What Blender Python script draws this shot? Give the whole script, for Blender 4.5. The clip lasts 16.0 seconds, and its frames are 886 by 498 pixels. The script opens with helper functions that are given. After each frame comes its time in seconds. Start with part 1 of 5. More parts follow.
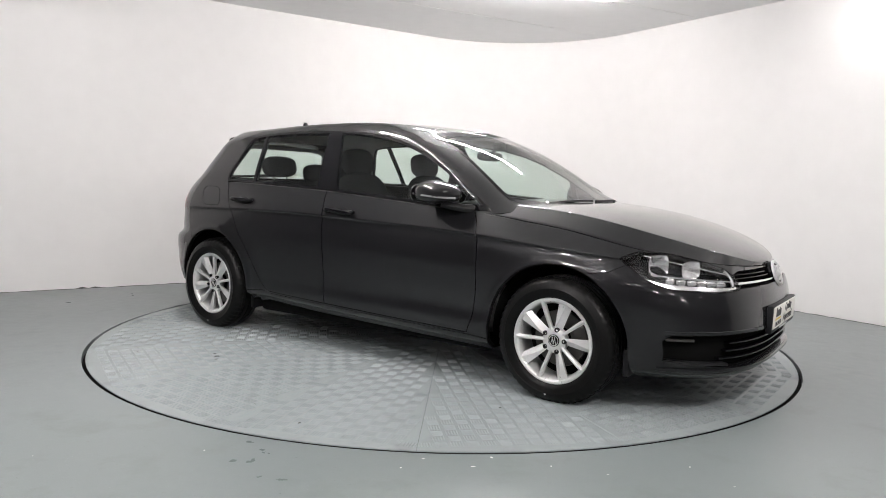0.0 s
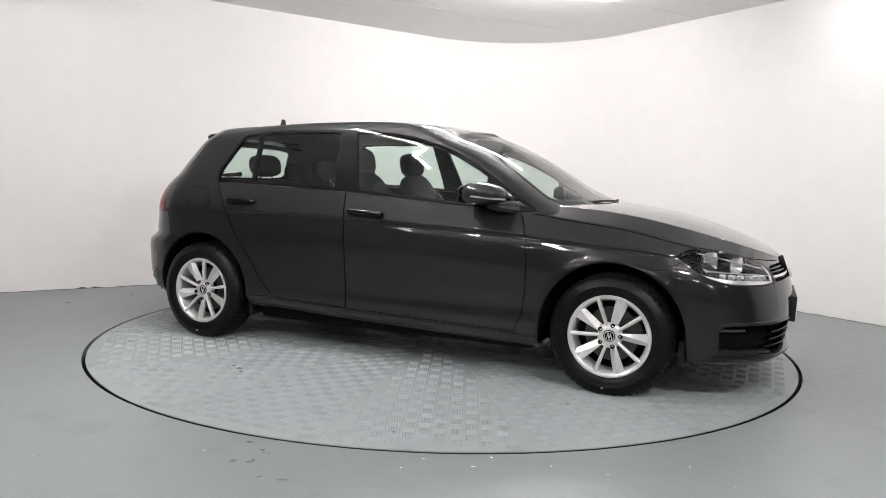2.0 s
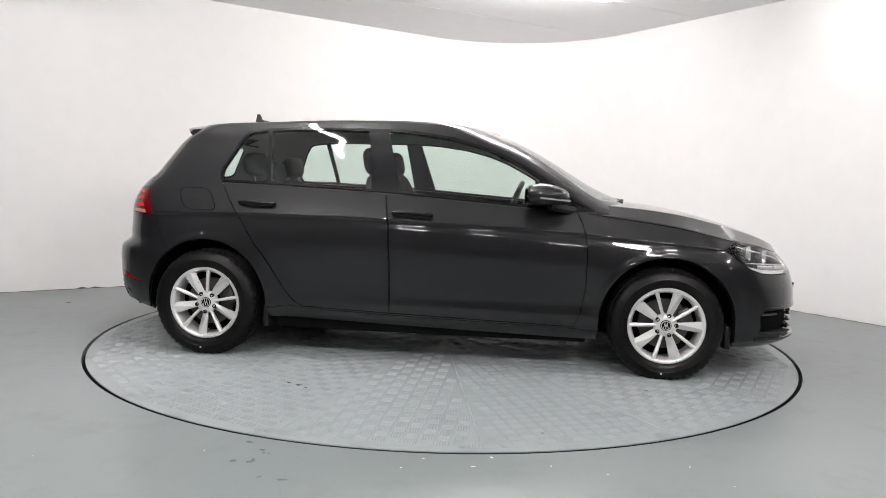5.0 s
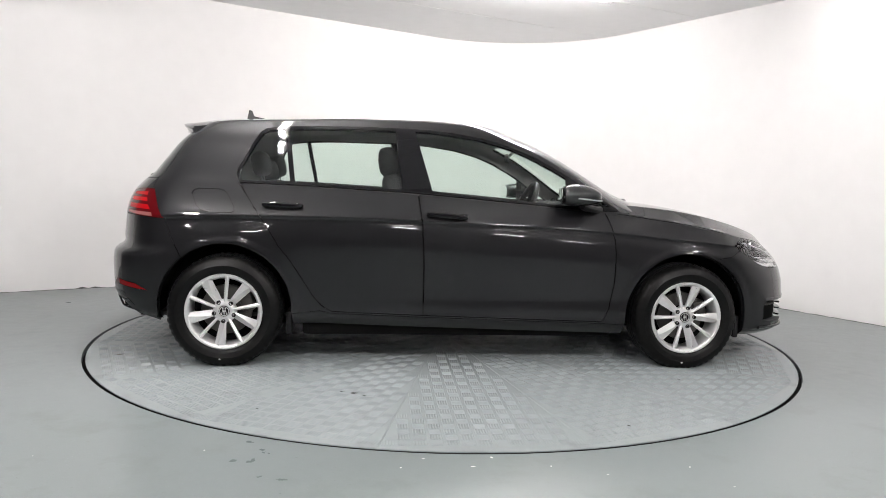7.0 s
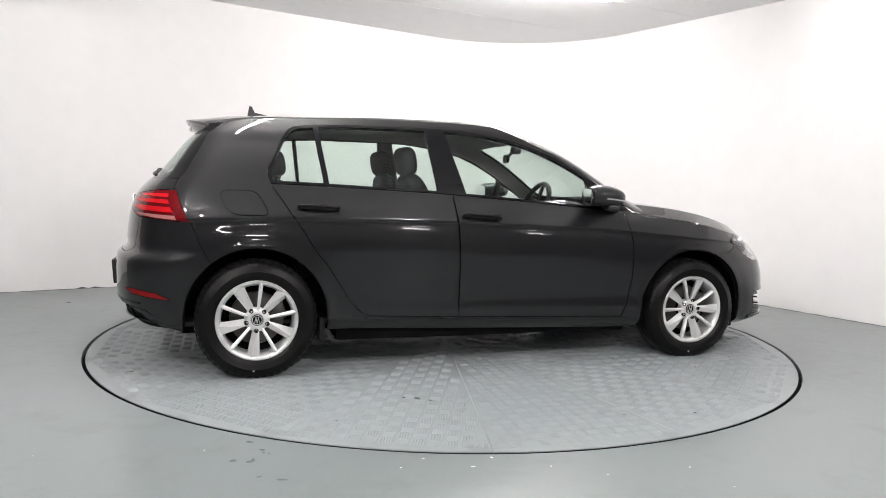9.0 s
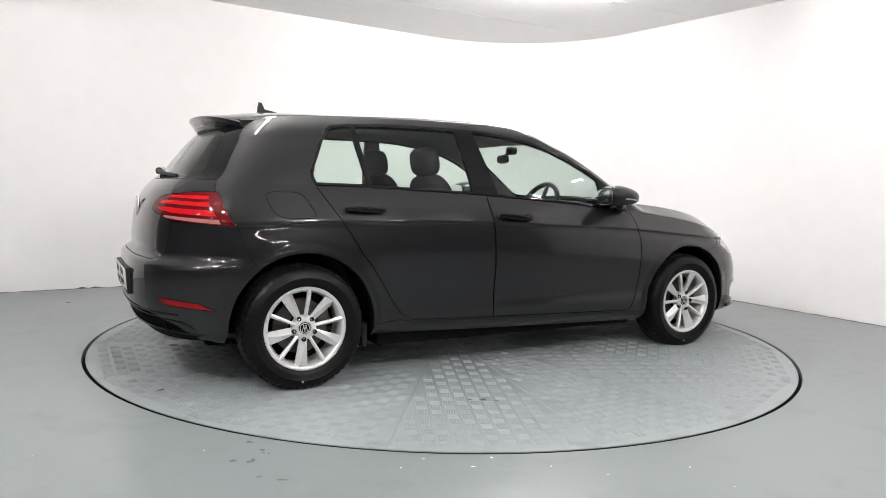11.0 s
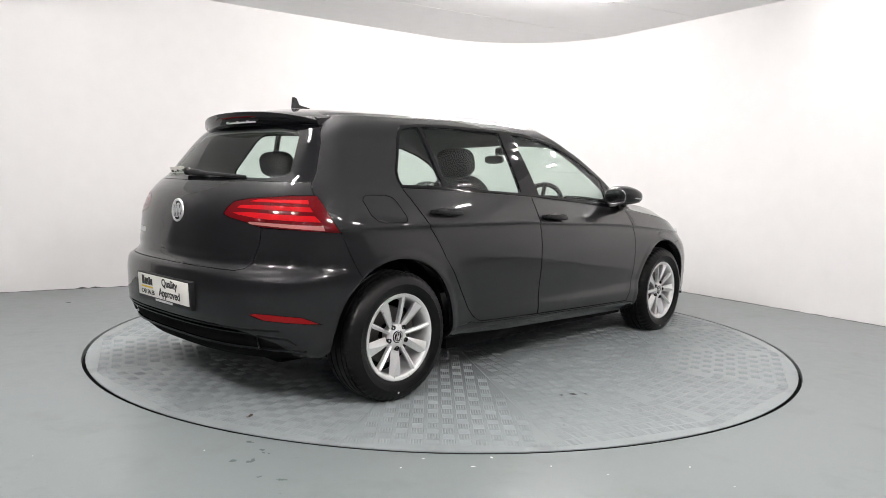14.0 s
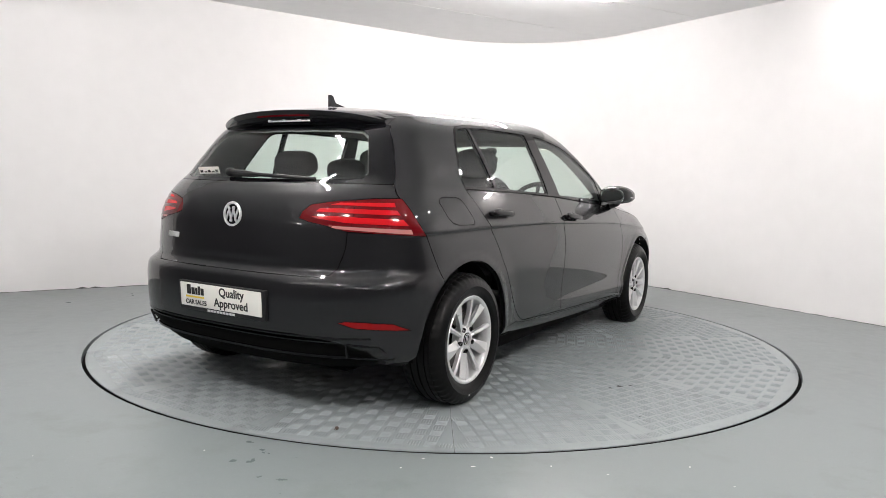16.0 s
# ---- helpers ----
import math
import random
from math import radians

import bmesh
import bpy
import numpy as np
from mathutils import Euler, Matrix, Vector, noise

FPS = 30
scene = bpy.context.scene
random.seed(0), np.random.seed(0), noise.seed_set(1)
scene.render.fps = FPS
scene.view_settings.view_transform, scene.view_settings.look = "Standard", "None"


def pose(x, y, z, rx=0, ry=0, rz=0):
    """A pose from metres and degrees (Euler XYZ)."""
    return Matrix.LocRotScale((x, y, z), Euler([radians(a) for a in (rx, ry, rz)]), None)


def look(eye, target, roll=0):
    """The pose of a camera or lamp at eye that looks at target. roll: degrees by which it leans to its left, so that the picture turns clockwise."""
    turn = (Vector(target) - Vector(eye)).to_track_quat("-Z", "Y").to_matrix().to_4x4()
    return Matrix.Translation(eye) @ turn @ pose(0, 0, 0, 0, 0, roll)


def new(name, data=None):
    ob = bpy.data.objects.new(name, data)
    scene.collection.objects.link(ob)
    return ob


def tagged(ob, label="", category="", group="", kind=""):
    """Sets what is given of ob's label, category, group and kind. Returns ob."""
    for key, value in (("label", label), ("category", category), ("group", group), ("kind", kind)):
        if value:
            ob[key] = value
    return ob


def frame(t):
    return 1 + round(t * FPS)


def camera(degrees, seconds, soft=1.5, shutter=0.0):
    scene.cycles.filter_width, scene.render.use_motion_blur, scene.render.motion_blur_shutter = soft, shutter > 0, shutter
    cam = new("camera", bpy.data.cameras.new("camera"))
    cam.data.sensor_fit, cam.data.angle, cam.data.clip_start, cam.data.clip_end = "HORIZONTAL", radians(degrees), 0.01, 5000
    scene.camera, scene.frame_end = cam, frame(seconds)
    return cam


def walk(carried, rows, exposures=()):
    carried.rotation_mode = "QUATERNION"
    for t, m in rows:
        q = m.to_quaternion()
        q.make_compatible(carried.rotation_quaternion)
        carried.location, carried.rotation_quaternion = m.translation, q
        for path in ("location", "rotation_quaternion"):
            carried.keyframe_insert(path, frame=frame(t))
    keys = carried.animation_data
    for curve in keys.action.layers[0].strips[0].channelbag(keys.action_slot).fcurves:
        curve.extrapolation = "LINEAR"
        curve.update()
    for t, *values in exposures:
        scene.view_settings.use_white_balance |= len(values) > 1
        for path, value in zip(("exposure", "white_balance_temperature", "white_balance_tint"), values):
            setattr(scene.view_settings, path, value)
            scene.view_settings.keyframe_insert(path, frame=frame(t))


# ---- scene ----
cam = camera(63.53, 16.0, soft=0.6)
EYE = Vector((0.0, -4.954, 1.0433))
AIM = Vector((-0.0025, 1.0, -0.0919))
walk(cam, [(0.0, look(EYE, EYE + AIM, 1.564)), (16.0, look(EYE, EYE + AIM, 1.564))], [(0.0, -0.23), (3.0, -0.18), (7.0, -0.05), (12.5, 0.02), (16.0, -0.10)])

# ---- light: the tubes are built with the ceiling; the world is a faint daylight behind the closed hall ----
TUBE_GLOW = 225.0
SPOT_GLOW = 1000.0
world = bpy.data.worlds.new("world")
scene.world = world
world.use_nodes = True
world.node_tree.nodes["Background"].inputs[0].default_value = (0.9, 0.95, 1.0, 1)
world.node_tree.nodes["Background"].inputs[1].default_value = 0.05


# ---- materials ----
def material(name, color, rough=0.5, metal=0.0, coat=0.0, spec=0.5):
    m = bpy.data.materials.new(name)
    m.use_nodes = True
    b = m.node_tree.nodes["Principled BSDF"]
    b.inputs["Base Color"].default_value = (*color, 1)
    b.inputs["Roughness"].default_value = rough
    b.inputs["Metallic"].default_value = metal
    b.inputs["Coat Weight"].default_value = coat
    b.inputs["Coat Roughness"].default_value = 0.03
    b.inputs["Specular IOR Level"].default_value = spec
    return m


def node(m, kind, **values):
    n = m.node_tree.nodes.new(kind)
    for k, v in values.items():
        n.inputs[k.replace("_", " ")].default_value = v
    return n


def wire(m, a, b):
    m.node_tree.links.new(a, b)


def grain(m, scales, stops, low, high, rough=None, bump=0.0, bump_scale=200.0, stretch=(1, 1, 1)):
    """Two noises mixed into a colour ramp, a roughness range and a fine bump."""
    b = m.node_tree.nodes["Principled BSDF"]
    tc = m.node_tree.nodes.new("ShaderNodeTexCoord")
    mp = m.node_tree.nodes.new("ShaderNodeMapping")
    mp.inputs["Scale"].default_value = stretch
    wire(m, tc.outputs["Object"], mp.inputs["Vector"])
    n1 = node(m, "ShaderNodeTexNoise", Scale=scales[0], Detail=6.0)
    n2 = node(m, "ShaderNodeTexNoise", Scale=scales[1], Detail=4.0)
    mix = m.node_tree.nodes.new("ShaderNodeMath")
    mix.operation = "MULTIPLY_ADD"
    mix.inputs[1].default_value = 0.45
    ramp = m.node_tree.nodes.new("ShaderNodeValToRGB")
    ramp.color_ramp.elements[0].position, ramp.color_ramp.elements[1].position = stops
    ramp.color_ramp.elements[0].color, ramp.color_ramp.elements[1].color = (*low, 1), (*high, 1)
    half = m.node_tree.nodes.new("ShaderNodeMath")
    half.operation = "MULTIPLY"
    half.inputs[1].default_value = 0.55
    for n in (n1, n2):
        wire(m, mp.outputs["Vector"], n.inputs["Vector"])
    wire(m, n1.outputs["Fac"], half.inputs[0])
    wire(m, n2.outputs["Fac"], mix.inputs[0])
    wire(m, half.outputs[0], mix.inputs[2])
    wire(m, mix.outputs[0], ramp.inputs["Fac"])
    wire(m, ramp.outputs["Color"], b.inputs["Base Color"])
    if rough:
        mr = m.node_tree.nodes.new("ShaderNodeMapRange")
        mr.inputs["From Min"].default_value, mr.inputs["From Max"].default_value = 0.3, 0.7
        mr.inputs["To Min"].default_value, mr.inputs["To Max"].default_value = rough
        wire(m, mix.outputs[0], mr.inputs["Value"])
        wire(m, mr.outputs["Result"], b.inputs["Roughness"])
    if bump:
        n3 = node(m, "ShaderNodeTexNoise", Scale=bump_scale, Detail=3.0)
        wire(m, mp.outputs["Vector"], n3.inputs["Vector"])
        bp = node(m, "ShaderNodeBump", Strength=bump, Distance=0.002)
        wire(m, n3.outputs["Fac"], bp.inputs["Height"])
        wire(m, bp.outputs["Normal"], b.inputs["Normal"])
    return m


PAINT = material("grey_car_paint", (0.0082, 0.0082, 0.0094), 0.42, 0.10, 1.0, 0.08)
PAINT.node_tree.nodes["Principled BSDF"].inputs["Coat IOR"].default_value = 1.50
GLOSS_BLACK = material("gloss_black_trim", (0.004, 0.004, 0.005), 0.05, 0.0, 0.0, 0.3)
TRIM = grain(material("black_plastic", (0.012, 0.012, 0.013), 0.5, spec=0.25), (3, 40), (0.3, 0.7), (0.009, 0.009, 0.01), (0.016, 0.016, 0.017), (0.42, 0.55))
RUBBER = grain(material("tyre_rubber", (0.006, 0.006, 0.006), 0.35, spec=0.14), (4, 60), (0.3, 0.7), (0.0035, 0.0035, 0.0035), (0.007, 0.007, 0.007), (0.28, 0.44), 0.15, 300)
SILVER = grain(material("silver_alloy", (0.72, 0.72, 0.72), 0.30, 0.55), (5, 90), (0.3, 0.7), (0.68, 0.68, 0.68), (0.78, 0.78, 0.78), (0.26, 0.36))
BEZEL = material("dark_lamp_bezel", (0.012, 0.012, 0.014), 0.25, 0.3)
DARK_METAL = material("brake_metal", (0.10, 0.095, 0.09), 0.45, 0.7)
BEZEL_PALE = material("clear_indicator_lens", (0.26, 0.26, 0.26), 0.25)
CHROME = material("chrome", (0.85, 0.85, 0.86), 0.08, 1.0)
CABIN = grain(material("dark_cabin_cloth", (0.02, 0.02, 0.022), 0.9), (8, 120), (0.3, 0.7), (0.014, 0.014, 0.016), (0.028, 0.028, 0.03))
CABIN_GREY = material("pale_cabin_lining", (0.30, 0.30, 0.29), 0.9)
UNDER = material("dark_underbody", (0.004, 0.004, 0.004), 0.8, spec=0.05)
WHITE_PLATE = material("white_plate", (0.78, 0.77, 0.72), 0.35)
INK = material("black_ink", (0.01, 0.01, 0.01), 0.5)
YELLOW = material("yellow_ink", (0.75, 0.55, 0.05), 0.5)
PALE_INK = material("pale_ink", (0.6, 0.6, 0.6), 0.5)
LAMP_RED = material("red_lamp_lens", (0.10, 0.002, 0.004), 0.10, 0.0, 0.35, 0.1)
LAMP_BRIGHT = material("bright_red_lamp_bar", (0.46, 0.006, 0.010), 0.12, 0.0, 0.3, 0.1)
LAMP_DARK = material("dark_red_lamp_lens", (0.20, 0.004, 0.005), 0.1, 0.0, 0.4, 0.1)
LAMP_CLEAR = material("clear_lamp_lens", (0.42, 0.16, 0.15), 0.1, 0.0, 0.5, 0.15)
REFLECT = material("headlamp_reflector", (0.88, 0.88, 0.89), 0.18, 0.8)


def speckle(m, scale, start, end, dark):
    """Small darker (or lighter) flecks over the colour that a material has."""
    b = m.node_tree.nodes["Principled BSDF"]
    before = b.inputs["Base Color"].links[0].from_socket
    tc = m.node_tree.nodes.new("ShaderNodeTexCoord")
    n = node(m, "ShaderNodeTexNoise", Scale=scale, Detail=5.0, Roughness=0.65)
    wire(m, tc.outputs["Object"], n.inputs["Vector"])
    mr = m.node_tree.nodes.new("ShaderNodeMapRange")
    mr.inputs["From Min"].default_value, mr.inputs["From Max"].default_value = start, end
    wire(m, n.outputs["Fac"], mr.inputs["Value"])
    mx = m.node_tree.nodes.new("ShaderNodeMix")
    mx.data_type = "RGBA"
    wire(m, mr.outputs["Result"], mx.inputs["Factor"])
    wire(m, before, mx.inputs["A"])
    mx.inputs["B"].default_value = (*dark, 1)
    wire(m, mx.outputs["Result"], b.inputs["Base Color"])
    return m


def glass(name, tint, gloss=0.03):
    m = bpy.data.materials.new(name)
    m.use_nodes = True
    m.node_tree.nodes.clear()
    out = m.node_tree.nodes.new("ShaderNodeOutputMaterial")
    tr = m.node_tree.nodes.new("ShaderNodeBsdfTransparent")
    tr.inputs["Color"].default_value = (*tint, 1)
    gl = m.node_tree.nodes.new("ShaderNodeBsdfGlossy")
    gl.inputs["Roughness"].default_value = gloss
    lw = m.node_tree.nodes.new("ShaderNodeLayerWeight")
    lw.inputs["Blend"].default_value = 0.5
    pw = m.node_tree.nodes.new("ShaderNodeMath")
    pw.operation = "POWER"
    pw.inputs[1].default_value = 5.0
    fr = m.node_tree.nodes.new("ShaderNodeMath")
    fr.operation = "MULTIPLY_ADD"
    fr.inputs[1].default_value, fr.inputs[2].default_value = 0.94, 0.05
    wire(m, lw.outputs["Facing"], pw.inputs[0])
    wire(m, pw.outputs[0], fr.inputs[0])
    mx = m.node_tree.nodes.new("ShaderNodeMixShader")
    wire(m, fr.outputs[0], mx.inputs[0])
    wire(m, tr.outputs[0], mx.inputs[1])
    wire(m, gl.outputs[0], mx.inputs[2])
    wire(m, mx.outputs[0], out.inputs["Surface"])
    return m


GLASS = glass("tinted_window_glass", (0.78, 0.86, 0.82))
LENS = glass("clear_headlamp_lens", (0.95, 0.95, 0.95), 0.01)

WALL = grain(material("white_wall_paint", (0.8, 0.79, 0.78), 0.55), (0.35, 6), (0.3, 0.7), (0.76, 0.75, 0.745), (0.81, 0.80, 0.795), (0.5, 0.6), 0.05, 60)
CEIL = grain(material("ceiling_paint", (0.72, 0.72, 0.72), 0.7), (0.4, 8), (0.3, 0.7), (0.82, 0.82, 0.82), (0.87, 0.87, 0.87))
HALL = grain(material("grey_hall_wall", (0.2, 0.2, 0.2), 0.7), (0.4, 5), (0.3, 0.7), (0.11, 0.11, 0.115), (0.15, 0.15, 0.15))
# unseen hall ceiling: its mid grey sets how light the upper doors mirror it
HALL_CEIL = grain(material("hall_ceiling_reflection_grey", (0.4, 0.4, 0.4), 0.7), (0.4, 5), (0.3, 0.7), (0.36, 0.36, 0.36), (0.44, 0.44, 0.44))
FLOOR = grain(material("painted_concrete", (0.3, 0.35, 0.36), 0.4), (0.9, 14), (0.2, 0.8), (0.172, 0.199, 0.201), (0.226, 0.250, 0.250), (0.26, 0.40), 0.06, 60)
PLATE = grain(material("painted_tread_plate", (0.3, 0.35, 0.36), 0.35), (1.6, 22), (0.2, 0.8), (0.235, 0.268, 0.272), (0.292, 0.322, 0.325), (0.30, 0.44), 0.03, 80)
for m in (FLOOR, PLATE):
    m.node_tree.nodes["Principled BSDF"].inputs["Specular IOR Level"].default_value = 0.32
speckle(FLOOR, 60.0, 0.63, 0.80, (0.13, 0.145, 0.145))
speckle(FLOOR, 150.0, 0.60, 0.80, (0.30, 0.33, 0.33))
speckle(FLOOR, 3.2, 0.54, 0.80, (0.16, 0.185, 0.175))
speckle(PLATE, 60.0, 0.62, 0.80, (0.14, 0.155, 0.155))
speckle(PLATE, 4.0, 0.58, 0.84, (0.18, 0.20, 0.20))
GAP = material("dark_joint", (0.008, 0.008, 0.008), 0.8, spec=0.05)
GRIME = grain(material("floor_edge_grime", (0.1, 0.1, 0.1), 0.8, spec=0.1), (9, 60), (0.3, 0.7), (0.05, 0.05, 0.05), (0.16, 0.165, 0.16))
FLECK = material("white_paint_fleck", (0.75, 0.75, 0.73), 0.6)
SCUFF = material("grey_scuff", (0.075, 0.08, 0.08), 0.8, spec=0.1)
LEAF = material("dry_leaf", (0.06, 0.035, 0.02), 0.8)
GLOW = bpy.data.materials.new("lit_tube")
GLOW.use_nodes = True
GLOW.node_tree.nodes["Principled BSDF"].inputs["Emission Color"].default_value = (1.0, 0.95, 0.94, 1)
GLOW.node_tree.nodes["Principled BSDF"].inputs["Emission Strength"].default_value = TUBE_GLOW
SPOT = GLOW.copy()
SPOT.name = "lit_panel"
SPOT.node_tree.nodes["Principled BSDF"].inputs["Emission Strength"].default_value = SPOT_GLOW


# ---- building helpers ----
def finish(name, bm, mat, parent=None, label="", smooth=True, kind=""):
    me = bpy.data.meshes.new(name)
    bmesh.ops.recalc_face_normals(bm, faces=bm.faces[:])
    bm.to_mesh(me)
    bm.free()
    me.materials.append(mat)
    if smooth:
        me.shade_smooth()
        me.set_sharp_from_angle(angle=radians(35))
    ob = new(name, me)
    if parent:
        ob.parent = parent
    return tagged(ob, label, kind=kind)


def part(name, bm, mat, parent, label=""):
    return finish(name, bm, mat, parent, label)


def box(bm, x0, x1, y0, y1, z0, z1, bevel=0.0, turn=None):
    r = bmesh.ops.create_cube(bm, size=1)
    m = Matrix.Translation(((x0 + x1) / 2, (y0 + y1) / 2, (z0 + z1) / 2)) @ Matrix.Diagonal((x1 - x0, y1 - y0, z1 - z0, 1))
    bmesh.ops.transform(bm, matrix=(turn @ m) if turn else m, verts=r["verts"])
    if bevel:
        es = list({e for v in r["verts"] for e in v.link_edges})
        bmesh.ops.bevel(bm, geom=es, offset=bevel, segments=2, affect="EDGES", profile=0.5)
    return bm


def prism(bm, outline, base, up):
    """A solid from a flat outline (list of vectors) pushed along up."""
    a = [bm.verts.new(Vector(p) + Vector(base)) for p in outline]
    b = [bm.verts.new(Vector(p) + Vector(base) + Vector(up)) for p in outline]
    bm.faces.new(a[::-1])
    bm.faces.new(b)
    for i in range(len(a)):
        j = (i + 1) % len(a)
        bm.faces.new((a[i], a[j], b[j], b[i]))
    return bm


def lathe(bm, profile, steps, axis="y", close=False):
    """Turn (radius, along) pairs about an axis."""
    rings = []
    for i in range(steps):
        a = 2 * math.pi * i / steps
        ring = []
        for r, h in profile:
            p = (r * math.cos(a), h, r * math.sin(a)) if axis == "y" else (r * math.cos(a), r * math.sin(a), h)
            ring.append(bm.verts.new(p))
        rings.append(ring)
    n = len(profile)
    for i in range(steps):
        q = rings[(i + 1) % steps]
        for k in range(n if close else n - 1):
            bm.faces.new((rings[i][k], rings[i][(k + 1) % n], q[(k + 1) % n], q[k]))
    return bm


def tube(bm, points, radius, sides=8):
    """A round bar along a row of points."""
    pts = [Vector(p) for p in points]
    rings = []
    for i, p in enumerate(pts):
        d = (pts[min(i + 1, len(pts) - 1)] - pts[max(i - 1, 0)]).normalized()
        u = d.orthogonal().normalized() if i == 0 else (u - d * u.dot(d)).normalized()
        w = d.cross(u)
        rings.append([bm.verts.new(p + (u * math.cos(2 * math.pi * k / sides) + w * math.sin(2 * math.pi * k / sides)) * radius) for k in range(sides)])
    for a, b in zip(rings, rings[1:]):
        for k in range(sides):
            bm.faces.new((a[k], a[(k + 1) % sides], b[(k + 1) % sides], b[k]))
    bm.faces.new(rings[0][::-1])
    bm.faces.new(rings[-1])
    return bm


def curve(knots):
    """A smooth function through (position, value) knots."""
    xs = [k[0] for k in knots]
    ys = [k[1] for k in knots]
    n = len(xs)
    h = [xs[i + 1] - xs[i] for i in range(n - 1)]
    s = [(ys[i + 1] - ys[i]) / h[i] for i in range(n - 1)]
    m = [s[0]] + [0.0 if s[i - 1] * s[i] <= 0 else (s[i - 1] * h[i] + s[i] * h[i - 1]) / (h[i - 1] + h[i]) for i in range(1, n - 1)] + [s[-1]]

    def f(x):
        if x <= xs[0]:
            return ys[0] + m[0] * (x - xs[0])
        if x >= xs[-1]:
            return ys[-1] + m[-1] * (x - xs[-1])
        i = max(k for k in range(n - 1) if xs[k] <= x)
        t = (x - xs[i]) / h[i]
        return (2 * t**3 - 3 * t * t + 1) * ys[i] + (t**3 - 2 * t * t + t) * h[i] * m[i] + (3 * t * t - 2 * t**3) * ys[i + 1] + (t**3 - t * t) * h[i] * m[i + 1]

    return f


# ---- the room: two white walls that meet in a round corner, and a grey hall behind the camera ----
HEIGHT = 2.735
CORNER = Vector((1.08, 4.42, 0))
ALONG_LEFT = Vector((-0.829, -0.559, 0))
ALONG_RIGHT = Vector((0.548, -0.836, 0))
ROUND = 1.55


def wall_line(step_out):
    """Plan of the white wall, from the far left end round the corner to the far right end."""
    nl, nr = Vector((ALONG_LEFT.y, -ALONG_LEFT.x, 0)), Vector((-ALONG_RIGHT.y, ALONG_RIGHT.x, 0))
    pts = []
    half = math.acos(ALONG_LEFT.dot(ALONG_RIGHT)) / 2
    mid = (ALONG_LEFT + ALONG_RIGHT).normalized()
    centre = CORNER + mid * (ROUND / math.sin(half))
    a0 = CORNER + ALONG_LEFT * (ROUND / math.tan(half)) - centre
    a1 = CORNER + ALONG_RIGHT * (ROUND / math.tan(half)) - centre
    g0, g1 = math.atan2(a0.y, a0.x), math.atan2(a1.y, a1.x)
    r = ROUND + step_out
    out0, out1 = a0.normalized() * step_out, a1.normalized() * step_out
    pts.append(CORNER + ALONG_LEFT * 8.0 + out0)
    for i in range(33):
        g = g0 + (g1 - g0) * i / 32
        pts.append(centre + Vector((math.cos(g) * r, math.sin(g) * r, 0)))
    pts.append(CORNER + ALONG_RIGHT * 9.0 + out1)
    return pts


